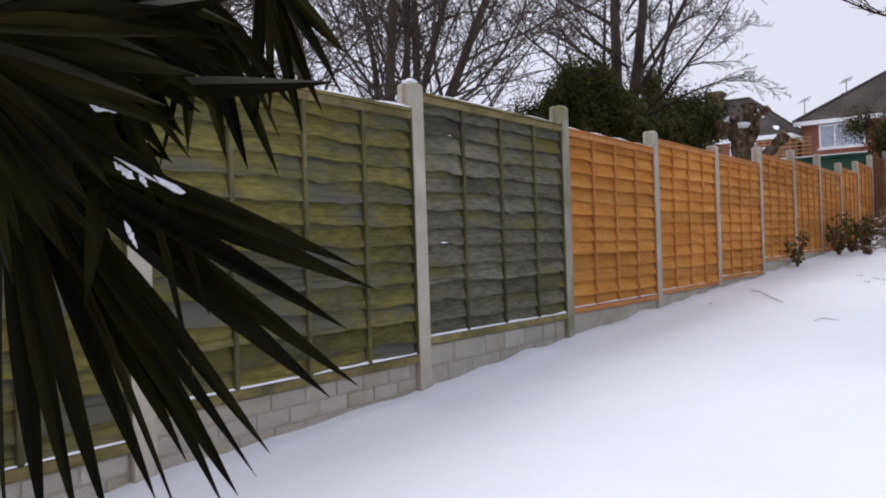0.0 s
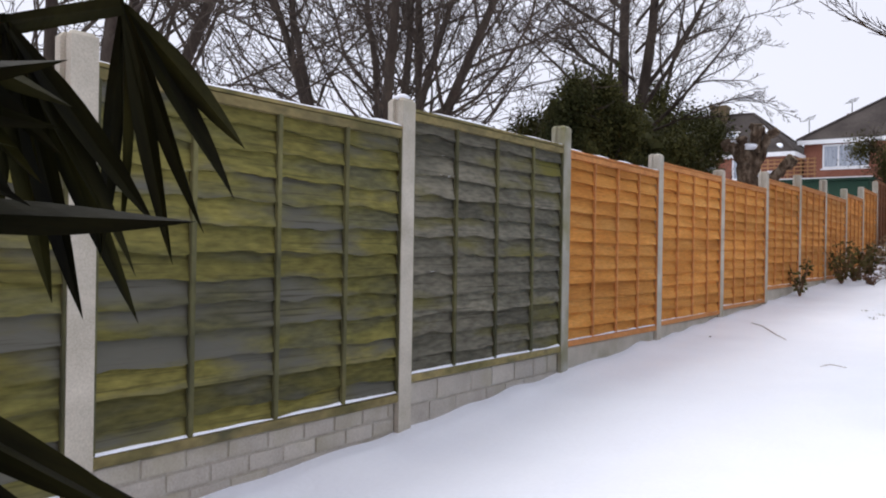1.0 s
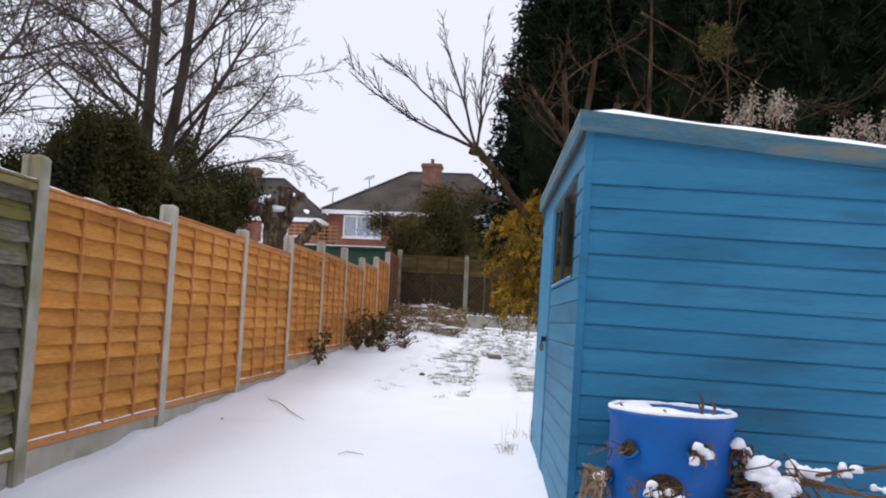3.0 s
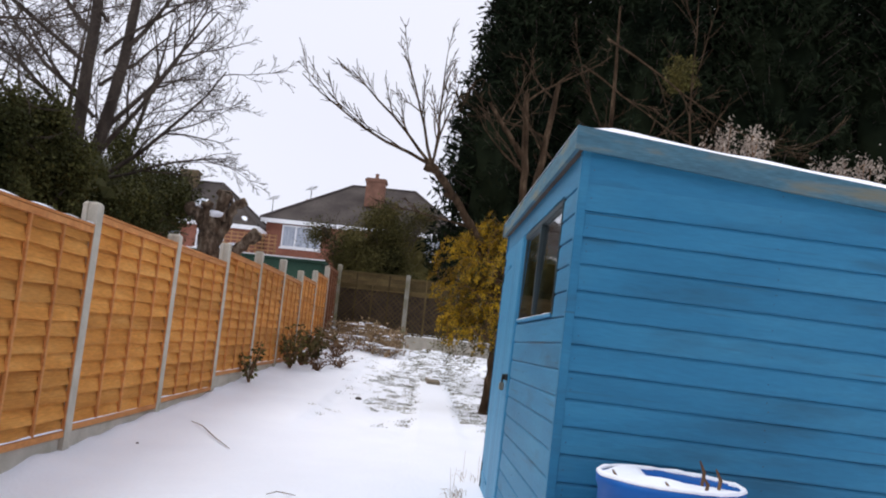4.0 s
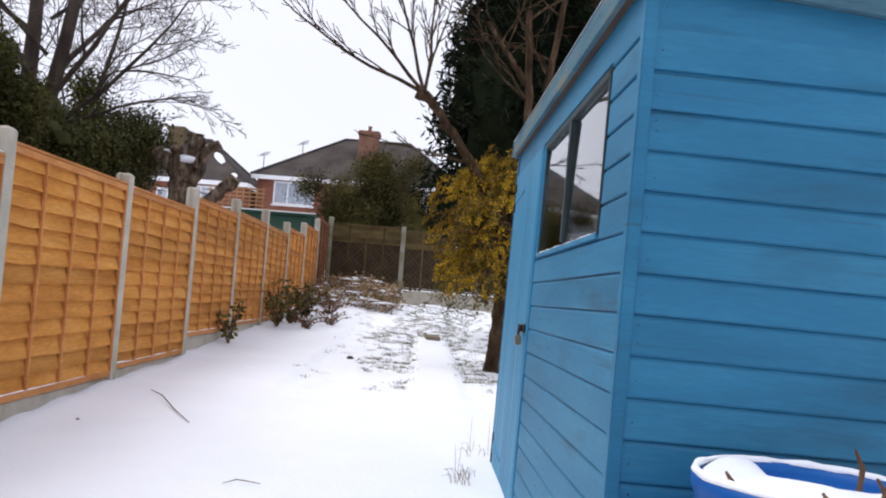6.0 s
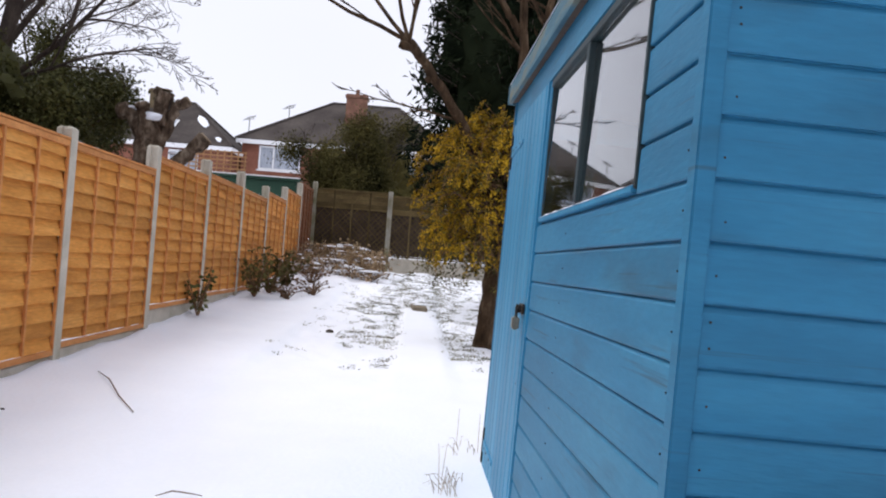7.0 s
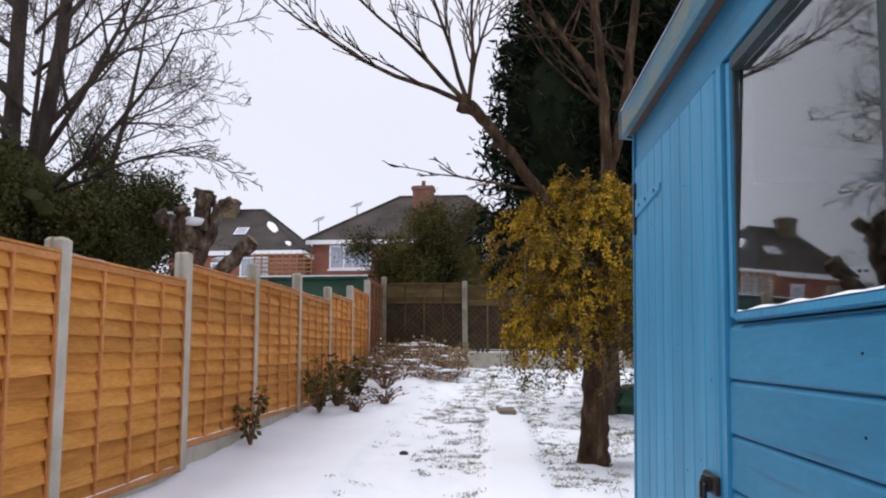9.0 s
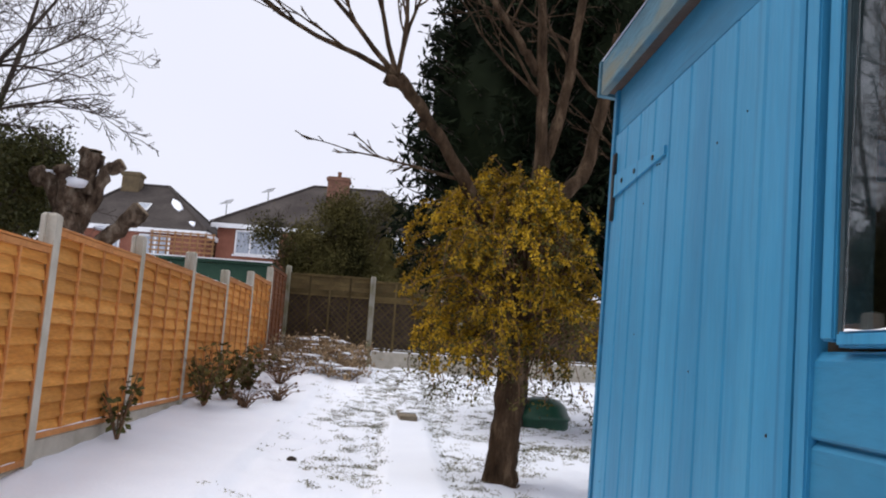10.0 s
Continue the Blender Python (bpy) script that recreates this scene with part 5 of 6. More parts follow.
def blade_snow(x0, y0, x1, y1, d, r, seed):
    """A thin broken ridge of snow along the upper edge of a blade."""
    rnd = random.Random(seed)
    a, b = (P_EYE + d * (P_F + P_R * x + P_U * y) for x, y in ((x0, y0), (x1, y1)))
    vs, fs = [], []
    n = 14
    tube(vs, fs, [a.lerp(b, k / n) + Vector((0, 0, rnd.uniform(-0.3, 0.3) * r)) for k in range(n + 1)], [max(0.0006, r * math.sin(math.pi * (k + 0.3) / (n + 0.6)) * rnd.uniform(0.45, 1.1)) for k in range(n + 1)], 6)
    tagged(part("snow_clump", (vs, fs), "snow", smooth=True), "thin ridge of snow caught on a palm leaf", "snow")


for k, (x0, y0, x1, y1, d, r) in enumerate(((-0.40, 0.128, -0.25, 0.045, 0.955, 0.005), (-0.45, 0.195, -0.395, 0.183, 0.93, 0.004), (-0.40, 0.12, -0.375, 0.10, 0.93, 0.006),
                                            (-0.39, 0.05, -0.375, 0.015, 0.94, 0.004), (-0.425, 0.24, -0.40, 0.232, 0.92, 0.004), (-0.37, 0.105, -0.36, 0.09, 0.93, 0.004))):
    blade_snow(x0, y0, x1, y1, d, r, k)


# ---- barrel details: snow fill, cut pockets with dead plants ----
vs, fs = [], []
for i in range(9):
    r = BR * 0.90 * i / 8
    for k in range(36):
        a = 2 * math.pi * k / 36
        x, y = r * math.cos(a), r * math.sin(a)
        z = BH + 0.004 + 0.02 * noise.noise(Vector((x * 7, y * 7, 2))) - 0.11 * max(0, min(1, (y / BR + 0.1) * 2.0)) * max(0, min(1, (x / BR + 0.25) * 2.0))
        vs.append((x, y, z))
for i in range(8):
    for k in range(36):
        fs.append((i * 36 + k, (i + 1) * 36 + k, (i + 1) * 36 + (k + 1) % 36, i * 36 + (k + 1) % 36))
fill = part("snow_fill", (vs, fs), "snow", smooth=True)
fill.matrix_basis = barrel.matrix_basis.copy()
tagged(fill, "snow filling the top of the blue barrel", "snow")
vs, fs = [], []
ring_pts = [(BR * 0.965 * math.cos(2 * math.pi * i / 48), BR * 0.965 * math.sin(2 * math.pi * i / 48), BH + 0.004 + 0.004 * noise.noise(Vector((i * 0.6, 0, 0)))) for i in range(49)]
tube(vs, fs, ring_pts, [0.010 + 0.005 * noise.noise(Vector((i % 48 * 0.5, 3, 0))) for i in range(49)], 6)
rim = part("rim_snow", (vs, fs), "snow", smooth=True)
rim.matrix_basis = barrel.matrix_basis.copy()
tagged(rim, "thin ring of snow on the barrel rim", "snow")

BC, BRT = Vector((-0.18, -0.98, 0)), Vector((0.98, -0.18, 0))
rnd = random.Random(12)
for s, f, size, straw, cap, reach in ((-0.63, 0.80, 0.042, 4, 0.0, 0.2), (0.40, 0.82, 0.048, 5, 0.03, 0.25), (-0.10, 0.62, 0.07, 14, 0.026, 0.4), (-0.95, 0.62, 0.05, 40, 0.03, 0.6), (-0.54, 0.40, 0.045, 5, 0.0, 0.2),
                                      (0.02, 0.30, 0.06, 70, 0.016, 1.1), (0.57, 0.46, 0.06, 22, 0.038, 0.6), (0.90, 0.30, 0.05, 34, 0.022, 0.8), (0.98, 0.80, 0.045, 14, 0.03, 0.5), (-0.9, 0.22, 0.05, 26, 0.028, 0.5)):
    c = math.sqrt(max(0, 1 - s * s))
    nrm = (BC * c + BRT * s).normalized()
    at = nrm * BR * 0.965 + Vector((0, 0, BH * f))
    side = Vector((0, 0, 1)).cross(nrm)
    vs, fs = [], []
    lip = [at + nrm * 0.006 + side * size * math.cos(t) + Vector((0, 0, size * 0.75 * math.sin(t))) for t in np.linspace(0, 2 * math.pi, 13)[:-1]]
    vs = [tuple(v) for v in lip] + [tuple(at + nrm * (0.008 - 0.0)), ]
    fs = [(i, (i + 1) % 12, 12) for i in range(12)]
    pk = part("pocket", (vs, fs), "soil", barrel, "dark cut planting pocket")
    vs, fs = [], []
    tube(vs, fs, [at + nrm * 0.006 + side * size * math.cos(t) + Vector((0, 0, size * 0.75 * math.sin(t) - 0.002)) + nrm * (0.02 * max(0, -math.sin(t))) for t in np.linspace(math.pi, 2 * math.pi, 9)], [0.006] * 9, 5)
    part("lip", (vs, fs), "barrel_blue", pk)
    vs, fs = [], []
    o = Vector((BX, BY, BZ))
    for k in range(straw):
        p0 = o + at + side * rnd.uniform(-0.8, 0.8) * size
        out = nrm * rnd.uniform(0.015, 0.085) + side * rnd.uniform(-0.07, 0.07)
        drop = rnd.uniform(0.02, 0.24) * reach
        p1 = p0 + out + Vector((0, 0, rnd.uniform(-0.01, 0.035)))
        p2 = p0 + out * rnd.uniform(0.8, 1.5) + Vector((rnd.uniform(-0.04, 0.04), 0, -drop))
        p2.z = max(p2.z, ground_z(p2.x, p2.y) + 0.01)
        tube(vs, fs, [p0, p1, p1.lerp(p2, 0.5) + side * 0.01, p2], [0.003, 0.0035, 0.003, 0.002], 4)
        for _ in range(2):
            q = p1.lerp(p2, rnd.random())
            b0 = len(vs)
            d = rand_dir(rnd) * 0.015
            e = rand_dir(rnd) * 0.009
            vs += [tuple(q), tuple(q + d + e), tuple(q + 2 * d), tuple(q + d - e)]
            fs += [(b0, b0 + 1, b0 + 2, b0 + 3)]
    cl = part("dead_plant", (vs, fs), "straw" if s in (0.02, -0.95) else "dead_brown")
    tagged(cl, "withered brown plant hanging from the barrel pocket", "dead plant", "barrel plants")
    if cap:
        for j in range(5):
            lump = part("snow_clump", snow_lump(None, (cap * rnd.uniform(0.5, 0.9), cap * rnd.uniform(0.5, 0.8), cap * rnd.uniform(0.45, 0.8)), seed=s * 9 + j), "snow", smooth=True)
            lump.location = o + at + nrm * (0.03 + 0.03 * rnd.random()) + side * rnd.uniform(-1, 1) * size + Vector((0, 0, rnd.uniform(-0.03, 0.03)))
            tagged(lump, "clump of snow on the withered barrel plant", "snow")
for x, y, h in ((0.10, -0.10, 0.07), (0.16, -0.05, 0.09), (0.145, 0.07, 0.1), (-0.2, -0.08, 0.06), (-0.05, -0.18, 0.05)):
    vs, fs = [], []
    p = Vector((BX + x, BY + y, BZ + BH - 0.03))
    tube(vs, fs, [p, p + Vector((0.008, 0, h * 0.6)), p + Vector((-0.008, 0.005, h))], [0.006, 0.007, 0.003], 5)
    tagged(part("dead_stalk", (vs, fs), "dead_brown"), "short dead brown stalk sticking out of the barrel snow", "dead plant", "barrel stalks")

# drooping dead shrub beside the barrel, laden with snow
vs, fs, lv, lf = [], [], [], []
root = Vector((BX + 0.30, BY - 0.14, BZ + 0.03))
for k in range(95):
    start = Vector((BX + rnd.uniform(0.16, 0.27), BY - rnd.uniform(0.06, 0.2), BZ + BH * rnd.uniform(0.25, 0.72)))
    top = start + Vector((rnd.uniform(0.03, 0.2), rnd.uniform(-0.08, 0.04), rnd.uniform(0.0, 0.10)))
    end = top + Vector((rnd.uniform(0.04, 0.30), rnd.uniform(-0.14, 0.04), -rnd.uniform(0.10, 0.45)))
    end.z = max(end.z, ground_z(end.x, end.y) + rnd.uniform(0.0, 0.1))
    m = start.lerp(top, 0.6) + rand_dir(rnd) * 0.03
    e1 = top.lerp(end, 0.5) + Vector((0.03, 0, 0.04)) + rand_dir(rnd) * 0.03
    tube(vs, fs, [start, m, top, e1, end], [0.0045, 0.004, 0.0035, 0.003, 0.0015], 4)
    for j in range(3):
        q = top.lerp(e1, rnd.random()) if j % 2 else e1.lerp(end, rnd.random())
        q = q + rand_dir(rnd) * 0.015
        d, e = rand_dir(rnd) * 0.016, rand_dir(rnd) * 0.009
        d.z -= 0.014
        b0 = len(lv)
        lv += [tuple(q), tuple(q + d + e), tuple(q + 2 * d), tuple(q + d - e)]
        lf += [(b0, b0 + 1, b0 + 2, b0 + 3)]
for k in range(3):
    p0 = root + Vector((0.12, 0, 0.45))
    limb(vs, fs, rnd, p0, (1, -0.05 + 0.08 * k, 0.12 - 0.25 * k), 0.7, 0.008, 1, 0, 0.12, 4, 0.4, 0.4, 5, None, 0.002)
sh = empty("dead_shrub")
part("stem", (vs, fs), "dead_brown", sh)
part("leaves", (lv, lf), "straw", sh, "curled dry brown leaves")
tagged(sh, "drooping withered brown shrub beside the barrel, under snow", "shrub")
for x, y, z, size, n in ((0.0, -0.05, 0.47, 0.055, 6), (0.06, -0.08, 0.40, 0.05, 6), (0.13, -0.09, 0.34, 0.04, 5), (0.17, 0.02, 0.47, 0.045, 5), (0.26, 0.03, 0.46, 0.025, 4), (0.36, 0.03, 0.48, 0.025, 4),
                         (0.23, -0.12, 0.27, 0.03, 4), (0.30, -0.14, 0.20, 0.025, 4), (-0.05, 0.0, 0.56, 0.03, 2), (-0.13, -0.12, 0.32, 0.035, 5), (0.38, -0.1, 0.13, 0.025, 3), (0.46, 0.0, 0.42, 0.02, 3), (0.18, -0.14, 0.16, 0.025, 3)):
    for k in range(n):
        lump = part("snow_clump", snow_lump(None, (size * rnd.uniform(0.5, 1.1), size * rnd.uniform(0.5, 0.9), size * rnd.uniform(0.35, 0.9)), seed=x * 31 + z + 3 * k), "snow", smooth=True)
        lump.location = root + Vector((x, y, z)) + Vector((rnd.uniform(-1, 1) * size * 1.1, rnd.uniform(-0.6, 0.6) * size, rnd.uniform(-0.7, 0.7) * size))
        tagged(lump, "clump of snow weighing on the withered shrub", "snow")

# ---- yellow-leaved climber round the garden tree ----
rng = np.random.default_rng(91)
rnd = random.Random(91)
cl = empty("climbing_shrub")
outer, inner, tips = [], [], []
vs, fs = [], []
for k in range(430):
    a, q = rnd.uniform(0, 2 * math.pi), rnd.uniform(0.25, 1.0) ** 0.6
    z = rnd.uniform(1.52, 2.92)
    w = 0.82 * math.sqrt(max(0.10, 1 - ((z - 2.0) / 0.98) ** 2)) * (1 + 0.55 * noise.noise(Vector((math.cos(a) * 1.6, math.sin(a) * 1.6, z * 2.6)))) * (1.12 if math.cos(a) < 0 else 0.95)
    c = Vector((TX + 0.0 + w * q * math.cos(a), TY - 0.15 + 0.7 * w * q * math.sin(a), z))
    p0 = Vector((TX + 0.05 + 0.3 * (c.x - TX), TY - 0.1 + 0.3 * (c.y - TY), z - rnd.uniform(0.0, 0.25)))
    m = p0.lerp(c, 0.6) + Vector((0, 0, rnd.uniform(0.03, 0.16))) + rand_dir(rnd) * 0.05
    e = c + Vector((c.x - TX, c.y - TY, 0)) * rnd.uniform(0.02, 0.14) + Vector((rnd.uniform(-0.06, 0.06), 0, -rnd.uniform(0.04, 0.30)))
    line = [p0, m, c, c.lerp(e, 0.5) + rand_dir(rnd) * 0.035, e]
    tube(vs, fs, line, [0.006, 0.005, 0.004, 0.003, 0.002], 4)
    for p, q2 in zip(line[1:], line[2:]):
        for f in np.linspace(0, 1, 9):
            outer.append(tuple(p.lerp(q2, float(f)) + rand_dir(rnd) * 0.012))
    for f in np.linspace(0, 1, 7):
        inner.append(tuple(p0.lerp(m, float(f))))
    if c.z < 1.8:
        tips.append(e)
part("stem", (vs, fs), "dead_brown", cl, "tangled brown stems")
# lit and shaded sides put in as colour: yellow up and left, olive inside
lit_points = [c for c in outer if noise.noise(Vector(c) * 3.2) + 0.4 * (c[2] - 2.0) - 0.2 * (c[0] - TX) > -0.22]
part("yellow_foliage", leaves(rng, lit_points, 33000, (0.012, 0.012, 0.012), 0.032, 0.27, 0.7), "yellow_leaf", cl, "small yellow leaves on trailing strands, favouring the lit top and left")
part("olive_foliage", leaves(rng, inner + outer, 11000, (0.025, 0.025, 0.025), 0.034, 0.3, 0.5), "olive_leaf", cl, "small olive-green leaves, the darker tone standing in for inner shade")
wisps = []
vs, fs = [], []
for k in range(34):
    p = tips[rnd.randrange(len(tips))]
    pts = [p]
    for j in range(5):
        pts.append(pts[-1] + Vector((rnd.uniform(-0.05, 0.05), rnd.uniform(-0.03, 0.03), -rnd.uniform(0.02, 0.07))))
    tube(vs, fs, pts, [0.004, 0.004, 0.0035, 0.003, 0.0025, 0.002], 4)
    wisps += [tuple(q) for q in pts[1:]]
part("hanging_twig", (vs, fs), "dead_brown", cl)
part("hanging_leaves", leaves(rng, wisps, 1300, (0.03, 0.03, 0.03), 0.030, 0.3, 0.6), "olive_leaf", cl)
tagged(cl, "dense yellow and olive climbing shrub hanging round the tree", "shrub")

# ---- plants at the foot of the fence ----
def broad_plant(x, y, h, w, seed, label, count=60, size=0.07, mat="evergreen", stems=9):
    rnd = random.Random(seed)
    z = ground_z(x, y) - 0.03
    ob = empty("fence_plant", pose(x, y, z))
    vs, fs, lv, lf = [], [], [], []
    for s in range(stems):
        e = Vector((rnd.uniform(-w, w), rnd.uniform(-w, w), h * rnd.uniform(0.5, 1)))
        m = e * 0.5 + Vector((0, 0, 0.06))
        tube(vs, fs, [Vector((0, 0, 0)), m, e], [0.008, 0.006, 0.003], 4)
        for k in range(count // stems):
            f = rnd.uniform(0.12, 1.0)
            q = (m.lerp(e, f * 2 - 1) if f > 0.5 else m * (2 * f)) + rand_dir(rnd) * 0.02
            d = rand_dir(rnd)
            d.z = d.z * 0.5 - 0.2
            d = d.normalized() * size * rnd.uniform(0.6, 1.2)
            wv = d.cross(rand_dir(rnd)).normalized() * d.length * 0.33
            b0 = len(lv)
            lv += [tuple(q), tuple(q + d * 0.5 + wv), tuple(q + d), tuple(q + d * 0.5 - wv)]
            lf += [(b0, b0 + 1, b0 + 2), (b0, b0 + 2, b0 + 3)]
    part("stem", (vs, fs), "dead_brown", ob)
    part("leaves", (lv, lf), mat, ob)
    tagged(ob, label, "plant", "plants along the fence")
    return ob


broad_plant(-2.72, 13.25, 0.62, 0.20, 4, "small dark evergreen plant against the orange fence", 110, 0.07, "evergreen", 14)
broad_plant(-2.62, 15.9, 0.75, 0.30, 5, "dark evergreen shrub with bronze leaves by the fence", 240, 0.08, "bush_leaf", 22)
broad_plant(-2.55, 16.7, 0.80, 0.38, 6, "dark evergreen shrub with bronze leaves by the fence", 300, 0.085, "bush_leaf", 24)
broad_plant(-2.45, 17.8, 0.70, 0.38, 7, "dark evergreen shrub with bronze leaves by the fence", 340, 0.09, "bush_leaf", 22)
broad_plant(-2.2, 16.2, 0.28, 0.32, 8, "low brown twigs with snow beside the fence", 90, 0.06, "dead_brown", 26)
broad_plant(-1.95, 17.2, 0.30, 0.40, 9, "low brown twigs with snow beside the fence", 90, 0.06, "dead_brown", 26)
broad_plant(-2.2, 19.0, 0.40, 0.5, 10, "low brown twigs with snow beside the fence", 120, 0.06, "dead_brown", 30)
rnd = random.Random(44)
vs, fs = [], []
tw = []
for k in range(260):
    x, y = rnd.uniform(-2.75, -1.05), rnd.uniform(20.3, 23.1)
    z = ground_z(x, y)
    p = Vector((x, y, z - 0.02))
    e = p + Vector((rnd.uniform(-0.3, 0.3), rnd.uniform(-0.25, 0.15), rnd.uniform(0.05, 0.42)))
    tube(vs, fs, [p, p.lerp(e, 0.5) + rand_dir(rnd) * 0.05, e], [0.010, 0.008, 0.004], 4)
    tw += [tuple(p.lerp(e, 0.7)), tuple(e)]
heap = empty("brush_heap")
part("twigs", (vs, fs), "dead_brown", heap)
part("dry_leaves", leaves(np.random.default_rng(7), tw, 5000, (0.08, 0.08, 0.05), 0.06, 0.4, 0.2), "straw", heap)
tagged(heap, "heap of dead brown garden cuttings dusted with snow", "brush heap")
for k in range(46):
    x, y = rnd.uniform(-2.7, -1.0), rnd.uniform(20.2, 23.0)
    lump = part("snow_clump", snow_lump(None, (rnd.uniform(0.05, 0.26), rnd.uniform(0.04, 0.14), rnd.uniform(0.012, 0.035)), seed=k), "snow", smooth=True)
    lump.location = (x, y, ground_z(x, y) + rnd.uniform(0.05, 0.34))
    tagged(lump, "patch of snow on the brush heap", "snow")
for k in range(22):
    x, y = rnd.uniform(-2.7, -1.8), rnd.uniform(15.6, 19.6)
    lump = part("snow_clump", snow_lump(None, (rnd.uniform(0.02, 0.07), rnd.uniform(0.02, 0.06), rnd.uniform(0.006, 0.016)), seed=k + 90), "snow", smooth=True)
    lump.location = (x, y, ground_z(x, y) + rnd.uniform(0.03, 0.45))
    tagged(lump, "patch of snow on the fence-side shrub", "snow")

# ---- lawn showing through thin snow beside the path, its blades also the shade of snow lumps ----
rng = np.random.default_rng(17)
pts = []
while len(pts) < 5200:
    x, y = rng.uniform(-1.7, 2.6), rng.uniform(10.8, 22.3)
    if y < 16.8 and -0.47 + 0.1 * noise.noise(Vector((3, y * 1.7, 5))) < x < 0.05 + 0.1 * noise.noise(Vector((8, y * 1.7, 5))):
        continue
    edge = min(1.0, max(0.0, (x + 1.7) / 0.9)) * min(1.0, (y - 10.6) / 2.6)
    near = math.exp(-min(abs(x + 0.52), abs(x - 0.10)) / 0.16)
    tuft = noise.noise(Vector((x * 6.5 + y * 2.2, y * 4.2 - x * 1.6, 7))) + 0.7 * noise.noise(Vector((x * 1.3, y * 0.9, 3)))
    if tuft + 0.35 * near + rng.uniform(-0.25, 0.25) > 0.62 - 0.45 * edge:
        pts.append((x, y, ground_z(x, y) + 0.004))
gr = part("grass", leaves(rng, pts, 46000, (0.035, 0.020, 0.003), 0.027, 0.13, 0.0), "grass")
tagged(gr, "dull grass blades poking through thin snow, doubling as shadows of snow lumps", "grass", kind="stuff")
slab_ob = part("paving_slab", box(-0.11, 0.11, -0.22, 0.22, -0.05, 0.02, 0.006), "slab_stone")
slab_ob.matrix_basis = pose(-0.22, 16.7, ground_z(-0.22, 16.7) + 0.05, 6, 0, 6)
lump = part("snow_patch", snow_lump(None, (0.12, 0.1, 0.02), seed=3), "snow", smooth=True)
lump.location = (-0.2, 16.78, ground_z(-0.22, 16.7) + 0.078)
tagged(lump, "thin patch of snow on the paving slab", "snow")
tagged(slab_ob, "bare brown paving slab at the end of the snowy path", "paving slab")
for (x0, y0), (x1, y1), r in (((-2.46, 9.72), (-1.86, 8.68), 0.0045), ((-1.3, 7.3), (-1.12, 7.32), 0.003)):
    vs, fs = [], []
    a, b = Vector((x0, y0, ground_z(x0, y0) + 0.008)), Vector((x1, y1, ground_z(x1, y1) + 0.01))
    tube(vs, fs, [a, a.lerp(b, 0.3) + Vector((0.01, 0, 0.02)), a.lerp(b, 0.7) + Vector((-0.015, 0, 0.012)), b], [r * 0.6, r, r, r * 0.5], 5)
    tagged(part("stick", (vs, fs), "dead_brown"), "thin bare stick lying on the snow", "stick")
for x, y, s in ((-1.23, 13.2, 0.045), (-2.55, 8.6, 0.012)):
    ob = part("clod", snow_lump(None, (s, s * 0.8, s * 0.6), seed=s * 70), "soil", smooth=True)
    ob.location = (x, y, ground_z(x, y) + s * 0.2)
    tagged(ob, "small dark clod of earth on the snow", "clod")
for x, y, n in ((-0.12, 7.55, 26), (0.0, 8.2, 12)):
    vs, fs = [], []
    for k in range(n):
        p = Vector((x + rnd.uniform(-0.07, 0.07), y + rnd.uniform(-0.15, 0.15), ground_z(x, y) - 0.01))
        e = p + Vector((rnd.uniform(-0.12, 0.04), rnd.uniform(-0.08, 0.08), rnd.uniform(0.02, 0.07) if k > 1 else 0.2))
        tube(vs, fs, [p, p.lerp(e, 0.6) + Vector((0, 0, 0.03)), e], [0.0016, 0.0014, 0.0008], 3)
    tagged(part("grass_tuft", (vs, fs), "straw"), "dry straw-coloured grass tuft beside the shed", "grass")

# ---- green bin, seed heads behind the shed ----
bm = bmesh.new()
prof = [(0.0, 0.36), (0.12, 0.355), (0.24, 0.32), (0.33, 0.24), (0.38, 0.12), (0.40, 0.10), (0.40, 0.06), (0.37, 0.05), (0.38, -0.15)]
rings = []
for r, z in prof:
    rings.append([bm.verts.new((r * math.cos(2 * math.pi * k / 28), r * math.sin(2 * math.pi * k / 28), z)) for k in range(28)] if r else [bm.verts.new((0, 0, z))])
for a, b in zip(rings, rings[1:]):
    for k in range(28):
        bm.faces.new([a[0], b[k], b[(k + 1) % 28]] if len(a) == 1 else [a[k], b[k], b[(k + 1) % 28], a[(k + 1) % 28]])
bmesh.ops.recalc_face_normals(bm, faces=bm.faces[:])
gbn = part("garden_bin", bm, "green_plastic", smooth=True)
gbn.location = (1.62, 17.3, ground_z(1.62, 17.3) + 0.02)
tagged(gbn, "low rounded dark green plastic garden bin in the snow", "bin")
rnd = random.Random(8)
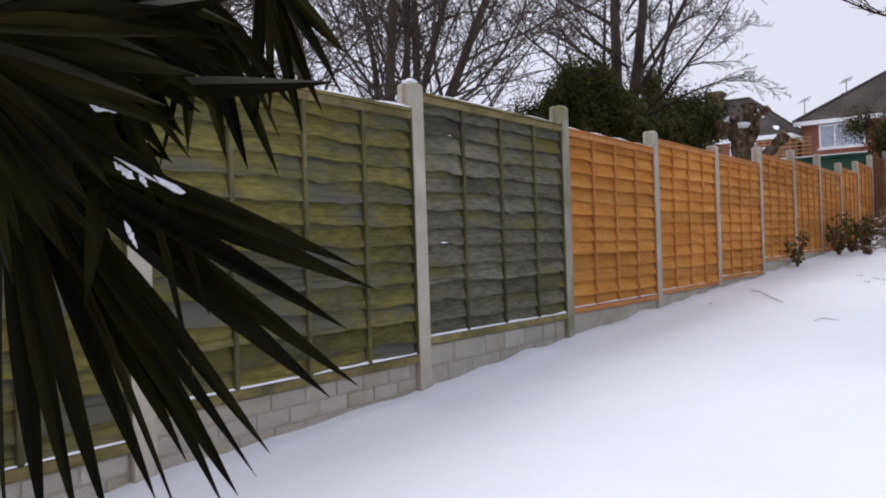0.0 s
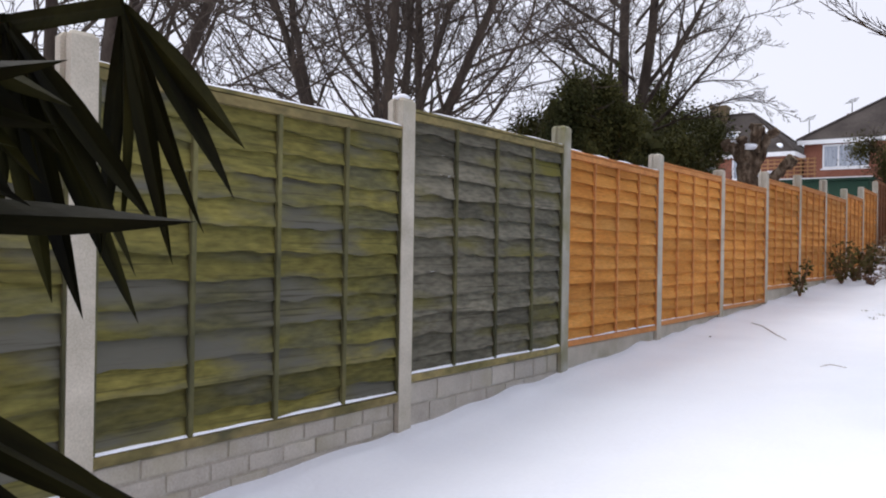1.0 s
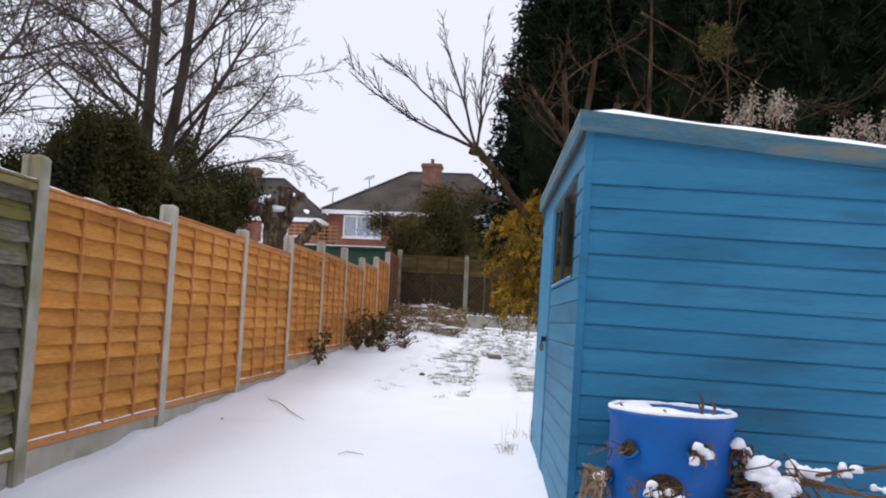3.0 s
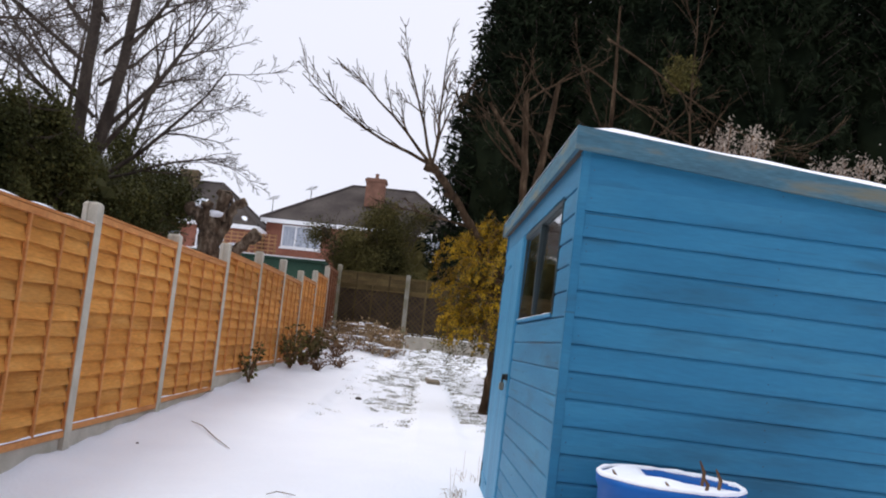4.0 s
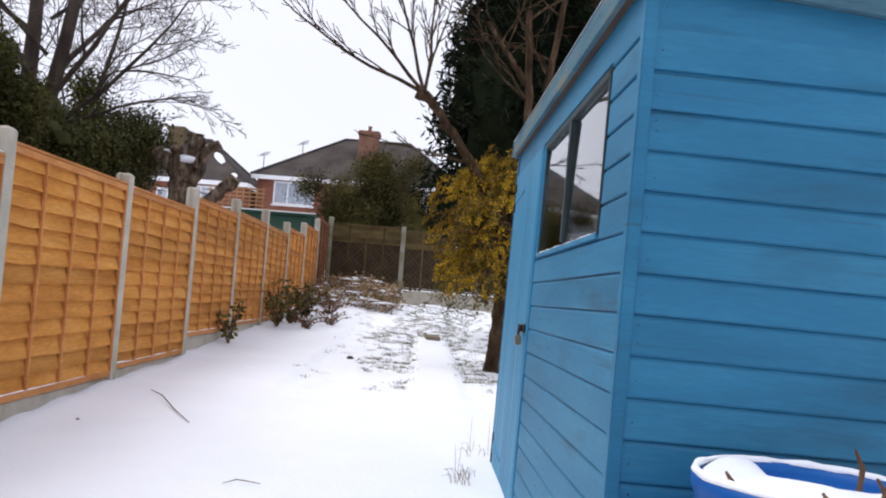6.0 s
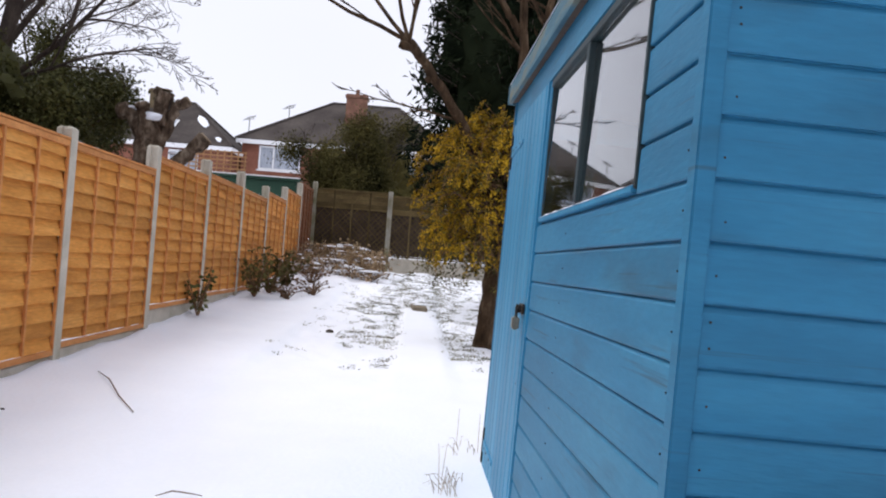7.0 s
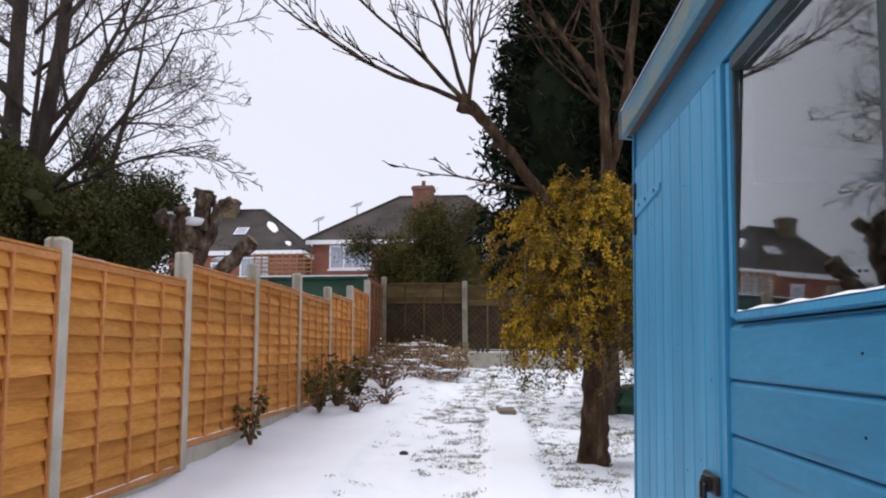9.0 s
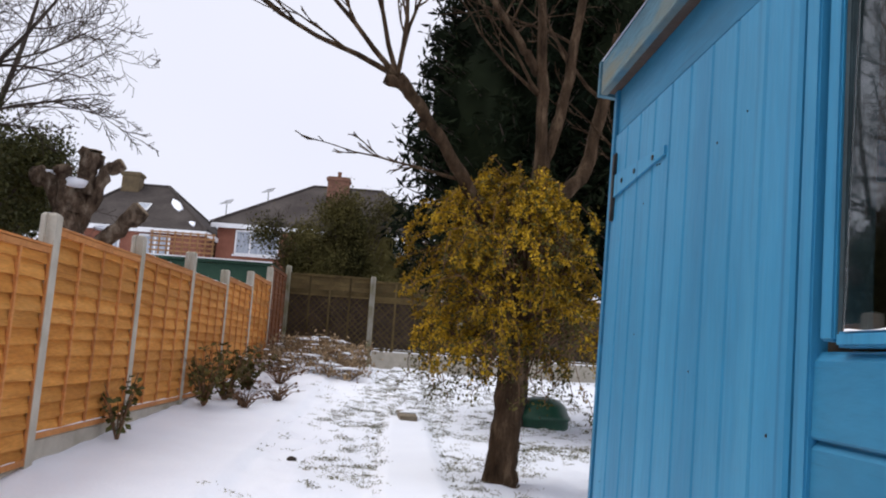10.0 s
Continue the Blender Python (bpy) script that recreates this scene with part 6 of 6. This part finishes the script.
for x, y, z in ((1.85, 8.6, 3.20), (2.1, 8.7, 3.25), (2.7, 8.6, 3.05), (2.95, 8.8, 3.1), (3.5, 8.7, 2.9)):
    ob = empty("seed_head_plant")
    g0 = ground_z(x, y)
    vs, fs, cs = [], [], []
    for k in range(7):
        b0 = Vector((x + rnd.uniform(-0.15, 0.15), y + rnd.uniform(-0.15, 0.15), g0))
        top = Vector((x + rnd.uniform(-0.2, 0.2), y + rnd.uniform(-0.2, 0.2), z + rnd.uniform(-0.15, 0.12)))
        bend = top + Vector((rnd.uniform(-0.14, 0.14), rnd.uniform(-0.1, 0.1), -0.06))
        tube(vs, fs, [b0, b0.lerp(top, 0.6), top, bend], [0.007, 0.006, 0.004, 0.002], 4)
        cs += [tuple(top), tuple(top.lerp(bend, 0.5)), tuple(bend), tuple(top - Vector((0, 0, 0.06)))]
    part("stalks", (vs, fs), "dead_brown", ob)
    part("seed_head", leaves(np.random.default_rng(int(x * 100)), cs, 420, (0.03, 0.03, 0.05), 0.035, 0.25, 0.9), "seed_fluff", ob, "fluffy dry buff seed heads")
    tagged(ob, "tall withered plant with dry seed heads behind the shed", "plant", "seed-head plants")

# skylights and snow patches on the roof of the bungalow
for x, z in ((-13.25, 7.6),):
    y = 44.0 + 4.5 * (z - 6.40) / (9.15 - 6.40)
    sk = empty("roof_window", pose(x, y, z, 31.4, 0, 0))
    part("frame", box(-0.32, 0.32, -0.42, 0.42, 0.02, 0.07, 0.01), "white_paint", sk)
    part("glass", box(-0.25, 0.25, -0.35, 0.35, 0.071, 0.078), "curtain", sk)
    tagged(sk, "small white-framed roof window", "roof window")
for x, z, w, d, turn in ((-11.75, 7.85, 0.42, 1.7, 28), (-10.45, 6.75, 0.26, 0.6, 30)):
    y = 44.0 + 4.5 * (z - 6.40) / (9.15 - 6.40)
    lump = part("roof_snow", snow_lump(None, (w * 0.5, d * 0.5, 0.04), seed=w), "snow", smooth=True)
    lump.matrix_basis = pose(x, y, z + 0.03, 31.4, 0, 0) @ pose(0, 0, 0, 0, 0, turn)
    tagged(lump, "patch of snow left on the tiled roof", "snow")
